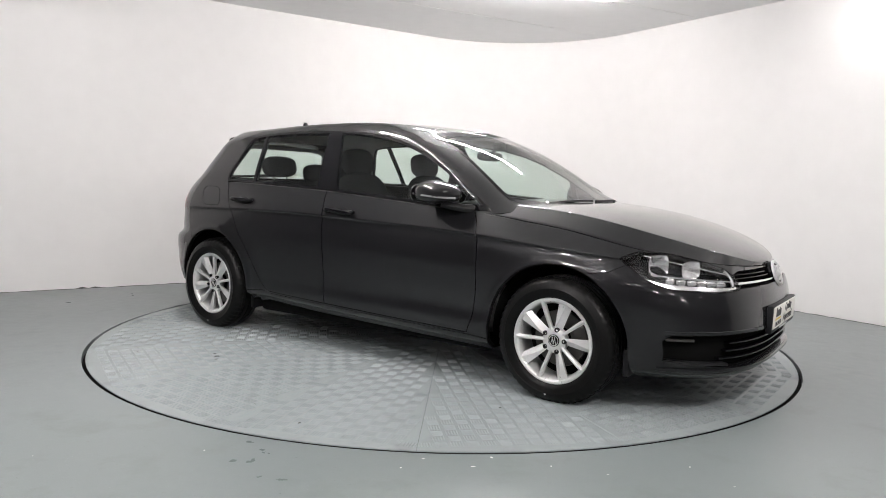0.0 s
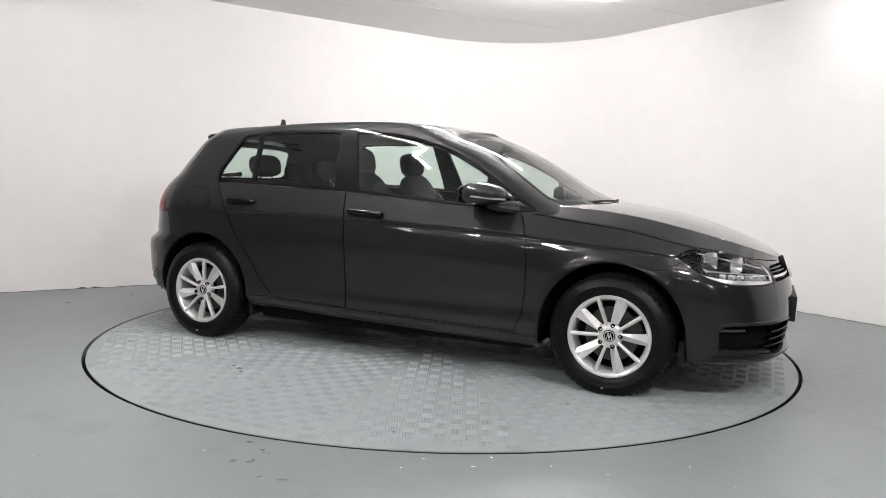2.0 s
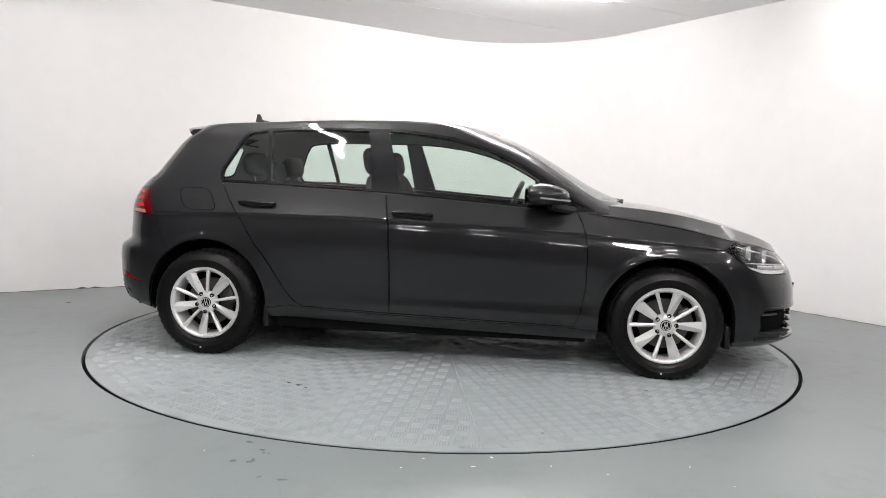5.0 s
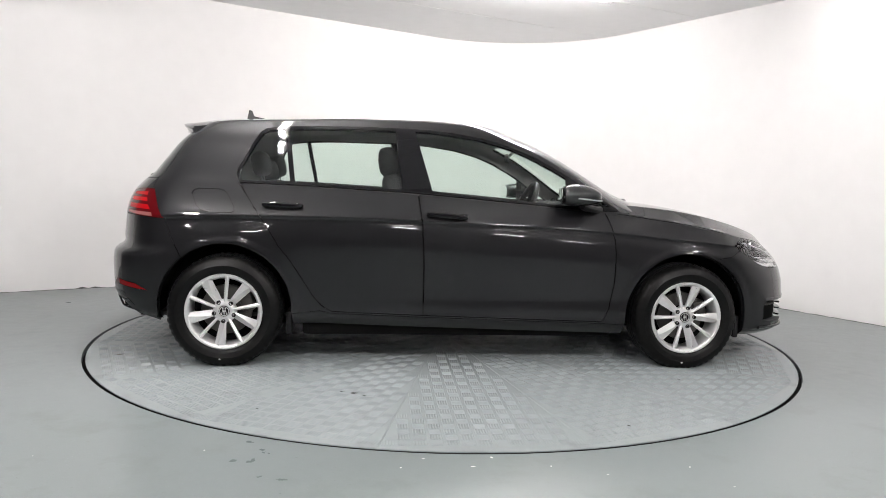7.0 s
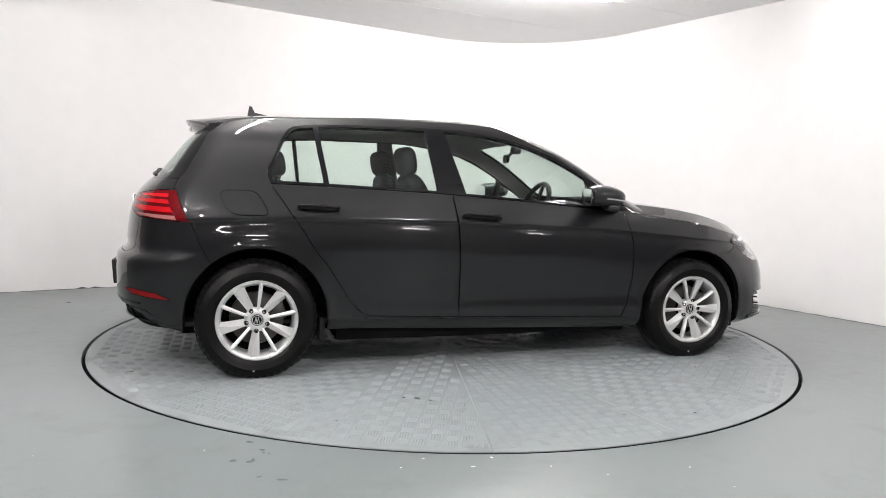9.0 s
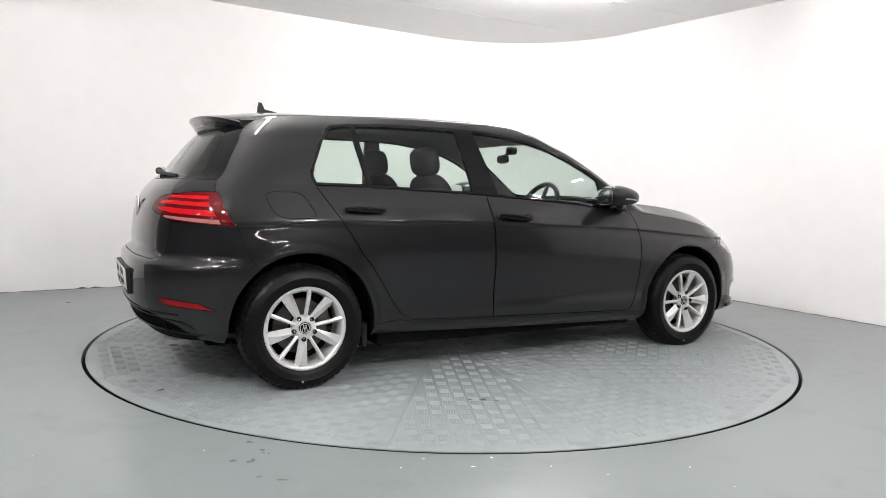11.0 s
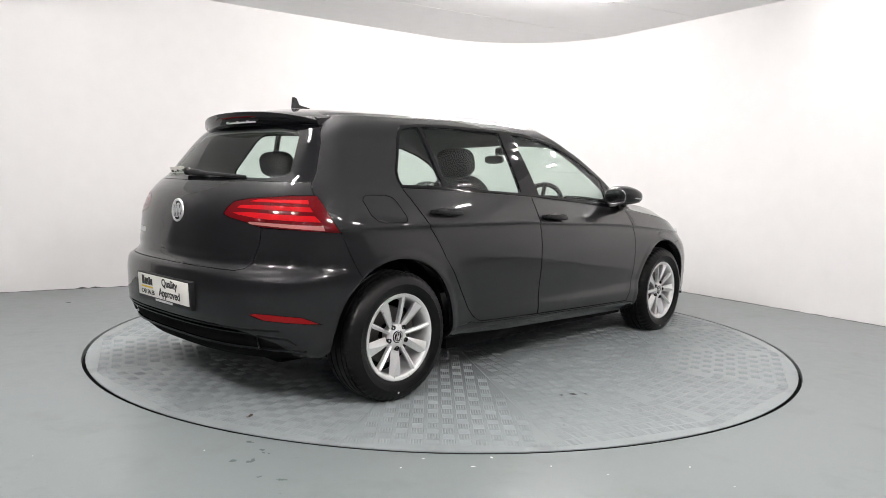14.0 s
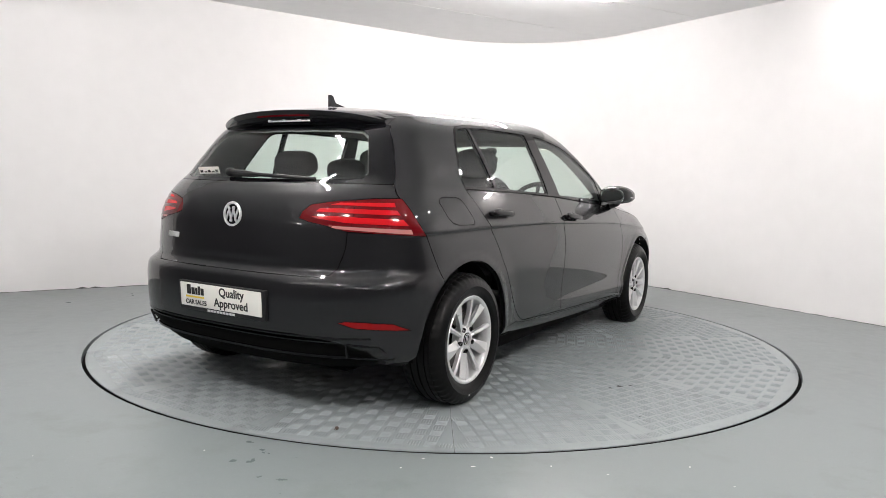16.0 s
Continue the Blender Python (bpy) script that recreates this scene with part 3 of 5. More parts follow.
def cut(bm, number, view, poly, sheets=(0, 1, 2, 3), source=0):
    """Cut an outline, seen from one side, into the skin, and give its faces a panel number."""
    u, v, ok = VIEWS[view]
    sheet, panel = bm.faces.layers.int["sheet"], bm.faces.layers.int["panel"]
    lo = (min(p[0] for p in poly) - 0.002, min(p[1] for p in poly) - 0.002)
    hi = (max(p[0] for p in poly) + 0.002, max(p[1] for p in poly) + 0.002)

    def span(f):
        us = [w.co.dot(u) for w in f.verts]
        vs = [w.co.dot(v) for w in f.verts]
        return min(us), min(vs), max(us), max(vs)

    live = {}
    for f in bm.faces:
        if f[panel] != source or f[sheet] not in sheets or not ok(f.calc_center_median(), f.normal):
            continue
        s = span(f)
        if s[2] >= lo[0] and s[0] <= hi[0] and s[3] >= lo[1] and s[1] <= hi[1]:
            live[f] = s
    for i in range(len(poly)):
        a, b = poly[i], poly[(i + 1) % len(poly)]
        e0, e1 = (min(a[0], b[0]) - 1e-4, min(a[1], b[1]) - 1e-4), (max(a[0], b[0]) + 1e-4, max(a[1], b[1]) + 1e-4)
        near = [f for f, s in live.items() if f.is_valid and s[2] >= e0[0] and s[0] <= e1[0] and s[3] >= e0[1] and s[1] <= e1[1]]
        if not near:
            continue
        along = (u * (b[0] - a[0]) + v * (b[1] - a[1])).normalized()
        n = along.cross(u.cross(v)).normalized()
        at = u * a[0] + v * a[1]
        geom = near + list({e for f in near for e in f.edges}) + list({w for f in near for w in f.verts})
        r = bmesh.ops.bisect_plane(bm, geom=geom, dist=1e-6, plane_co=at, plane_no=n)
        for g in r["geom"]:
            if isinstance(g, bmesh.types.BMFace):
                live[g] = span(g)
    for f in live:
        if f.is_valid:
            c = f.calc_center_median()
            if inside(c.dot(u), c.dot(v), poly):
                f[panel] = number


def extract(bm, numbers, whole=False, gap=0.0016, depth=0.014, push=0.0, sheets=None, rim=True):
    """Lift panels off the skin: returns vertices, faces and normals per face corner.
    whole: mirrored into one piece across the middle. push: sunk below the skin."""
    skin, panel, sheet = bm.verts.layers.float_vector["skin"], bm.faces.layers.int["panel"], bm.faces.layers.int["sheet"]
    vid, co, no, fs = {}, [], [], []
    for f in bm.faces:
        if f[panel] not in numbers or (sheets and f[sheet] not in sheets):
            continue
        fs.append([vid.setdefault(v, len(vid)) for v in f.verts])
    for v in vid:
        n = v[skin].normalized()
        co.append(v.co - n * push)
        no.append(n)
    if whole:
        twin, m = {}, len(co)
        for i in range(m):
            if abs(co[i].y) < 1e-5:
                co[i].y = 0
                twin[i] = i
            else:
                twin[i] = len(co)
                co.append(Vector((co[i].x, -co[i].y, co[i].z)))
                no.append(Vector((no[i].x, -no[i].y, no[i].z)))
        fs += [[twin[k] for k in reversed(f)] for f in fs]
    count = {}
    for f in fs:
        for a, b in zip(f, f[1:] + f[:1]):
            count[(a, b)] = 1
    edges = [e for e in count if (e[1], e[0]) not in count]
    shift = {}
    for a, b in edges:
        d = co[b] - co[a]
        if d.length < 1e-7:
            continue
        n = (no[a] + no[b]).cross(d).normalized()
        for k in (a, b):
            shift.setdefault(k, []).append(n)
    for k, ns in shift.items():
        s = sum(ns, Vector()).normalized()
        co[k] = co[k] + s * gap
    corner = [[no[k] for k in f] for f in fs]
    if rim:
        low = {}
        for a, b in edges:
            for k in (a, b):
                if k not in low:
                    low[k] = len(co)
                    co.append(co[k] - no[k] * depth)
                    no.append(no[k])
            q = [b, a, low[a], low[b]]
            n = (co[a] - co[b]).cross(co[low[b]] - co[b])
            n = n.normalized() if n.length > 1e-12 else no[a]
            fs.append(q)
            corner.append([n] * 4)
    return co, fs, corner


def panel_mesh(name, data, mat, mirror=False):
    co, fs, corner = data
    if mirror:
        co = [Vector((p.x, -p.y, p.z)) for p in co]
        fs = [f[::-1] for f in fs]
        corner = [[Vector((n.x, -n.y, n.z)) for n in c[::-1]] for c in corner]
    me = bpy.data.meshes.new(name)
    me.from_pydata([tuple(p) for p in co], [], fs)
    me.materials.append(mat)
    me.shade_smooth()
    me.normals_split_custom_set([tuple(n) for c in corner for n in c])
    return me


def skin_part(name, data, mat, parent, label="", mirror=False):
    ob = new(name, panel_mesh(name, data, mat, mirror))
    ob.parent = parent
    return tagged(ob, label)


# ---- outlines of the panels, in metres on the car ----
def arch(cx, cz, r, front):
    """A wheel opening: a round top on legs that spread a little."""
    pts = [(cx - r - 0.012 * (1 - front), 0.0), (cx - r - 0.004, cz - 0.10)]
    pts += [(cx - r * math.cos(a), cz + r * math.sin(a)) for a in [math.pi * i / 28 for i in range(29)]]
    pts += [(cx + r + 0.006, cz - 0.10), (cx + r + 0.03 * front, 0.0)]
    return pts


WINDOWS = [(-1.25, 1.018), (-1.266, 1.058), (-1.263, 1.095), (-1.226, 1.168), (-1.19, 1.25), (-1.153, 1.307), (-1.125, 1.327), (-1.03, 1.341), (-0.84, 1.351), (-0.55, 1.353), (-0.33, 1.35), (-0.19, 1.346), (-0.06, 1.332), (0.106, 1.308), (0.267, 1.265), (0.403, 1.214), (0.541, 1.142), (0.611, 1.10), (0.726, 1.026), (0.883, 0.928), (0.905, 0.908), (0.823, 0.905), (0.588, 0.921), (0.257, 0.946), (-0.068, 0.969), (-0.26, 0.983), (-0.45, 0.991), (-0.7, 1.002), (-0.95, 1.0125), (-1.193, 1.0175)]
QUARTER_GLASS = [(-1.238, 1.032), (-1.25, 1.06), (-1.247, 1.095), (-1.21, 1.168), (-1.173, 1.247), (-1.138, 1.298), (-1.11, 1.316), (-1.02, 1.327), (-0.973, 1.028)]
REAR_GLASS = [(-0.99, 1.329), (-0.84, 1.336), (-0.55, 1.338), (-0.392, 1.336), (-0.345, 1.0), (-0.45, 1.004), (-0.7, 1.015), (-0.944, 1.026)]
FRONT_GLASS = [(-0.177, 0.99), (-0.276, 1.334), (-0.19, 1.332), (-0.06, 1.318), (0.1, 1.294), (0.258, 1.252), (0.393, 1.2), (0.53, 1.129), (0.598, 1.088), (0.612, 0.934), (0.588, 0.935), (0.257, 0.959), (-0.068, 0.982)]
CORNER_GLASS = [(0.645, 1.048), (0.65, 0.945), (0.80, 0.938), (0.855, 0.932), (0.72, 1.012)]
REAR_DOOR = [(-1.25, 1.03), (-1.247, 1.012), (-1.154, 0.873), (-1.087, 0.776), (-1.023, 0.672), (-0.965, 0.601), (-0.903, 0.505), (-0.837, 0.401), (-0.795, 0.352), (-0.768, 0.332), (-0.727, 0.313), (-0.221, 0.297), (-0.223, 0.584), (-0.235, 0.805), (-0.26, 0.979), (-0.26, 1.03)]
FRONT_DOOR = [(-0.26, 1.03), (-0.26, 0.979), (-0.235, 0.805), (-0.223, 0.584), (-0.221, 0.297), (0.818, 0.269), (0.854, 0.354), (0.877, 0.496), (0.878, 0.666), (0.871, 0.75), (0.845, 0.847), (0.818, 0.907), (0.75, 0.93)]
FUEL_FLAP = [(-1.502, 0.955), (-1.49, 0.972), (-1.465, 0.98), (-1.365, 0.98), (-1.33, 0.972), (-1.308, 0.955), (-1.268, 0.885), (-1.266, 0.862), (-1.28, 0.852), (-1.405, 0.852), (-1.445, 0.862), (-1.475, 0.89)]
TAIL_LAMP = [(1.119, 0.879), (1.105, 0.908), (1.068, 0.938), (0.989, 0.953), (0.89, 0.962), (0.803, 0.970), (0.69, 0.972), (0.66, 0.935), (0.58, 0.812), (0.716, 0.82), (0.856, 0.827), (0.932, 0.831), (1.012, 0.852), (1.08, 0.865)]
TAIL_OUTER = [(0.881, 1.0), (0.5, 1.0), (0.5, 0.78), (0.921, 0.78)]
TAIL_CLEAR = [(0.645, 0.822), (0.99, 0.842), (0.985, 0.852), (0.90, 0.85), (0.655, 0.842)]
TAIL_BAR_LOW = [(0.665, 0.858), (0.93, 0.866), (1.04, 0.880), (1.07, 0.888), (0.99, 0.893), (0.69, 0.884)]
TAIL_BAR_HIGH = [(0.70, 0.902), (0.93, 0.908), (1.05, 0.91), (1.035, 0.922), (0.95, 0.926), (0.715, 0.922)]
TAIL_BAR_TOP = [(0.72, 0.936), (0.93, 0.940), (0.99, 0.940), (0.95, 0.950), (0.725, 0.954)]
REAR_SCREEN = [(0.01, 1.303), (-0.40, 1.303), (-0.545, 1.30), (-0.60, 1.22), (-0.66, 1.10), (-0.69, 1.032), (0.01, 1.027)]
REAR_CLEAR = [(0.01, 1.29), (-0.33, 1.288), (-0.45, 1.275), (-0.49, 1.25), (-0.54, 1.15), (-0.575, 1.075), (-0.565, 1.055), (-0.50, 1.046), (0.01, 1.045)]
TAILGATE = [(0.01, 1.03), (-0.688, 1.034), (-0.715, 0.996), (-0.734, 0.974), (-0.60, 0.83), (-0.598, 0.762), (-0.588, 0.72), (-0.572, 0.675), (-0.548, 0.648), (-0.512, 0.637), (0.01, 0.637)]
REAR_BUMPER = [(-1.645, 0.818), (-1.60, 0.70), (-1.545, 0.60), (-1.545, 0.02), (-2.3, 0.02), (-2.3, 0.84)]
VALANCE = [(0.01, 0.395), (-0.43, 0.395), (-0.60, 0.372), (-0.70, 0.33), (-0.745, 0.27), (-0.76, 0.02), (0.01, 0.02)]
REFLECTOR = [(0.965, 0.455), (0.935, 0.462), (0.86, 0.460), (0.732, 0.448), (0.650, 0.414), (0.72, 0.419), (0.90, 0.434)]
SILL = [(-0.96, 0.02), (-0.96, 0.30), (-0.80, 0.318), (-0.727, 0.303), (-0.221, 0.287), (0.82, 0.259), (1.02, 0.25), (1.02, 0.02)]
HEADLAMP = [(0.565, 0.721), (0.619, 0.745), (0.688, 0.760), (0.817, 0.744), (0.952, 0.715), (1.071, 0.680), (1.118, 0.641), (1.146, 0.608), (1.119, 0.588), (1.017, 0.581), (0.765, 0.592), (0.685, 0.617), (0.635, 0.65), (0.593, 0.691)]
DAY_STRIP = [(0.655, 0.646), (0.76, 0.625), (1.02, 0.610), (1.13, 0.609), (1.125, 0.597), (1.017, 0.590), (0.765, 0.601), (0.69, 0.624)]
GRILLE = [(0.01, 0.668), (-0.24, 0.668), (-0.40, 0.667), (-0.455, 0.655), (-0.475, 0.61), (-0.47, 0.594), (-0.3, 0.598), (0.01, 0.60)]
FRONT_BUMPER = [(1.43, 0.634), (1.50, 0.645), (1.58, 0.656), (1.66, 0.70), (1.85, 0.76), (2.3, 0.74), (2.3, 0.02), (1.43, 0.02)]
INTAKE = [(0.01, 0.388), (-0.3, 0.390), (-0.52, 0.394), (-0.70, 0.396), (-0.785, 0.394), (-0.80, 0.362), (-0.792, 0.268), (-0.655, 0.252), (-0.52, 0.240), (-0.2, 0.246), (0.01, 0.250)]
SCREEN = [(0.01, 0.93), (-0.5, 0.925), (-0.655, 0.945), (-0.675, 0.965), (-0.622, 1.12), (-0.558, 1.27), (-0.525, 1.322), (-0.48, 1.338), (-0.3, 1.356), (0.01, 1.365)]
SCREEN_CLEAR = [(0.01, 0.96), (-0.5, 0.958), (-0.635, 0.97), (-0.645, 0.985), (-0.60, 1.115), (-0.537, 1.262), (-0.507, 1.305), (-0.47, 1.318), (-0.3, 1.330), (0.01, 1.338)]


def build_car():
    car = new("car")
    tagged(car, "dark grey five-door hatchback with silver alloy wheels on the turntable", "car")
    bm = build_shell()
    cut(bm, 1, "side", arch(-AXLE, 0.318, 0.366, 0))
    cut(bm, 1, "side", arch(AXLE, 0.306, 0.368, 1))
    cut(bm, 2, "side", WINDOWS, (0, 1, 2))
    for number, poly in ((3, QUARTER_GLASS), (4, REAR_GLASS), (5, FRONT_GLASS), (6, CORNER_GLASS)):
        cut(bm, number, "side", poly, source=2)
    cut(bm, 10, "side", REAR_DOOR, (0,))
    cut(bm, 11, "side", FRONT_DOOR, (0,))
    cut(bm, 12, "side", FUEL_FLAP, (0,))
    cut(bm, 13, "rear_corner", TAIL_LAMP, (0,))
    cut(bm, 14, "rear_corner", TAIL_OUTER, (0,), source=13)
    for number, poly in ((50, TAIL_CLEAR), (52, TAIL_BAR_LOW), (54, TAIL_BAR_HIGH), (56, TAIL_BAR_TOP)):
        cut(bm, number, "rear_corner", poly, (0,), source=13)
        cut(bm, number + 1, "rear_corner", poly, (0,), source=14)
    cut(bm, 15, "rear", REAR_SCREEN, (1,))
    cut(bm, 16, "rear", REAR_CLEAR, (1,), source=15)
    cut(bm, 17, "rear", TAILGATE, (0, 1))
    cut(bm, 18, "side", SILL, (0,))
    cut(bm, 19, "rear_corner", REFLECTOR, (0,))
    cut(bm, 20, "rear", VALANCE, (0,))
    sheet, panel = bm.faces.layers.int["sheet"], bm.faces.layers.int["panel"]
    u, v, _ = VIEWS["side"]
    cut(bm, 30, "front_corner", HEADLAMP, (0, 3))
    cut(bm, 31, "front_corner", DAY_STRIP, (0, 3), source=30)
    cut(bm, 32, "front", GRILLE, (0, 3))
    cut(bm, 33, "front", INTAKE, (0,))
    VIEWS["any"] = (u, v, lambda c, n: True)
    cut(bm, 21, "any", REAR_BUMPER, (0,))
    cut(bm, 34, "any", FRONT_BUMPER, (0,))
    cut(bm, 35, "screen", SCREEN, (1, 2))
    cut(bm, 36, "screen", SCREEN_CLEAR, (1, 2), source=35)
    for f in bm.faces:
        if f[panel] == 0:
            x = f.calc_center_median().x
            f[panel] = 38 if f[sheet] == 3 else 39 if f[sheet] == 2 else 37 if f[sheet] == 0 and x > 0.78 else 40
    # painted panels across the middle
    skin_part("roof", extract(bm, {39}, True), PAINT, car)
    hood = skin_part("hood", extract(bm, {38}, True, 0.0034), PAINT, car)
    gate = skin_part("tailgate", extract(bm, {17}, True, 0.003), PAINT, car)
    rear = skin_part("rear_bumper", extract(bm, {21}, True), PAINT, car)
    skin_part("valance", extract(bm, {20}, True, push=0.03), UNDER, rear, "black plastic lower valance")
    front = skin_part("front_bumper", extract(bm, {34}, True, depth=0.05), PAINT, car)
    skin_part("air_intake", extract(bm, {33}, True, -0.002, push=0.045, rim=False), UNDER, front, "black lower air intake")
    grille = skin_part("grille", extract(bm, {32}, True, -0.002, push=0.04, rim=False), UNDER, car, "black upper grille")
    screen = skin_part("windscreen", extract(bm, {36}, True, 0, 0.004), GLASS, car, "clear windscreen")
    skin_part("border", extract(bm, {35}, True, 0.001, 0.004), GLOSS_BLACK, screen, "black windscreen border")
    back = skin_part("rear_window", extract(bm, {16}, True, 0, 0.004), GLASS, gate, "tinted rear window")
    skin_part("border", extract(bm, {15}, True, 0.001, 0.004), GLOSS_BLACK, gate, "gloss black rear window border")
    for pane in (screen, back):
        pane.visible_shadow = False
    # the same panels on both flanks
    lamps = []
    for m in (False, True):
        skin_part("side_frame", extract(bm, {40}), PAINT, car, mirror=m)
        skin_part("sill", extract(bm, {18}), PAINT, car, mirror=m)
        skin_part("front_fender", extract(bm, {37}), PAINT, car, mirror=m)
        for door_name, number, glasses in (("rear_door", 10, ((3, "quarter_glass"), (4, "door_glass"))), ("front_door", 11, ((5, "door_glass"), (6, "corner_glass")))):
            door = skin_part(door_name, extract(bm, {number}, gap=0.0038), PAINT, car, mirror=m)
            for g, glass_name in glasses:
                pane = skin_part(glass_name, extract(bm, {g}, gap=0, depth=0.004, push=0.003), GLASS, door, "greenish window glass", mirror=m)
                pane.visible_shadow = False
        skin_part("window_surround", extract(bm, {2}, gap=0.001, depth=0.02), GLOSS_BLACK, car, "gloss black window surround", mirror=m)
        skin_part("fuel_flap" if not m else "flank_cover", extract(bm, {12}, gap=0.0024 if not m else 0.0001), PAINT, car, mirror=m)
        for number, plus in ((13, 0), (14, 1)):
            lamp = skin_part("tail_lamp", extract(bm, {number}, gap=0.001), LAMP_RED, gate if number == 13 else car, "red tail lamp with lit-looking bars", mirror=m)
            skin_part("reversing_strip", extract(bm, {50 + plus}, gap=0, push=-0.001), LAMP_CLEAR, lamp if number == 14 else gate, "clear reversing strip", mirror=m)
            skin_part("light_bar", extract(bm, {52 + plus}, gap=0, push=-0.001), LAMP_BRIGHT, lamp if number == 14 else gate, mirror=m)
            skin_part("light_bar", extract(bm, {56 + plus}, gap=0, push=-0.001), LAMP_BRIGHT, lamp if number == 14 else gate, mirror=m)
            skin_part("light_bar", extract(bm, {54 + plus}, gap=0, push=-0.001), LAMP_BRIGHT, lamp if number == 14 else gate, mirror=m)
        skin_part("reflector", extract(bm, {19}, gap=0.0015), LAMP_DARK, rear, "red bumper reflector", mirror=m)
        head = skin_part("headlamp", extract(bm, {30, 31}, gap=0.001, depth=0.006), LENS, car, "clear headlamp with chrome reflectors", mirror=m)
        skin_part("headlamp_bowl", extract(bm, {30, 31}, gap=0.002, push=0.062, rim=False), BEZEL, head, "dark headlamp bowl", mirror=m)
        skin_part("day_strip", extract(bm, {31}, gap=0.002, push=0.018, depth=0.03), REFLECT, head, "silver daytime light strip", mirror=m)
        lamps.append(head)
    # dark inner skin behind the gaps, and the cabin lining
    keep = {10, 11, 12, 13, 14, 17, 18, 19, 20, 21, 34, 37, 38, 40, 50, 51, 52, 53, 54, 55, 56, 57}
    skin_part("inner_shell", extract(bm, keep, True, -0.004, push=0.022, sheets={0, 3}, rim=False), UNDER, car, "black inner shell")
    skin_part("headlining", extract(bm, {39, 40, 35, 15, 17}, True, -0.004, push=0.02, sheets={1, 2}, rim=False), CABIN_GREY, car, "grey cabin lining")
    skin_part("pillar_lining", extract(bm, {2}, True, 0.004, push=0.022, rim=False), CABIN, car, "dark pillar lining")
    bm.free()
    return car, hood, gate, rear, front, grille, lamps


CAR, CAR_HOOD, CAR_GATE, CAR_REAR, CAR_FRONT, CAR_GRILLE, CAR_LAMPS = build_car()


def skin_x(y, z, rear):
    """Where the skin stands at a height and distance from the middle, at the tail or the nose."""
    best = None
    for k in range(0, 101):
        f = (k / 100) * 1.0 if rear else 3 - (k / 100)
        for base in (low_point, top_point):
            for j in range(0, 41):
                p = base(f, j / 40)
                d = (p.y + abs(y)) ** 2 + (p.z - z) ** 2
                if best is None or d < best[0]:
                    best = (d, p.x)
    return best[1]


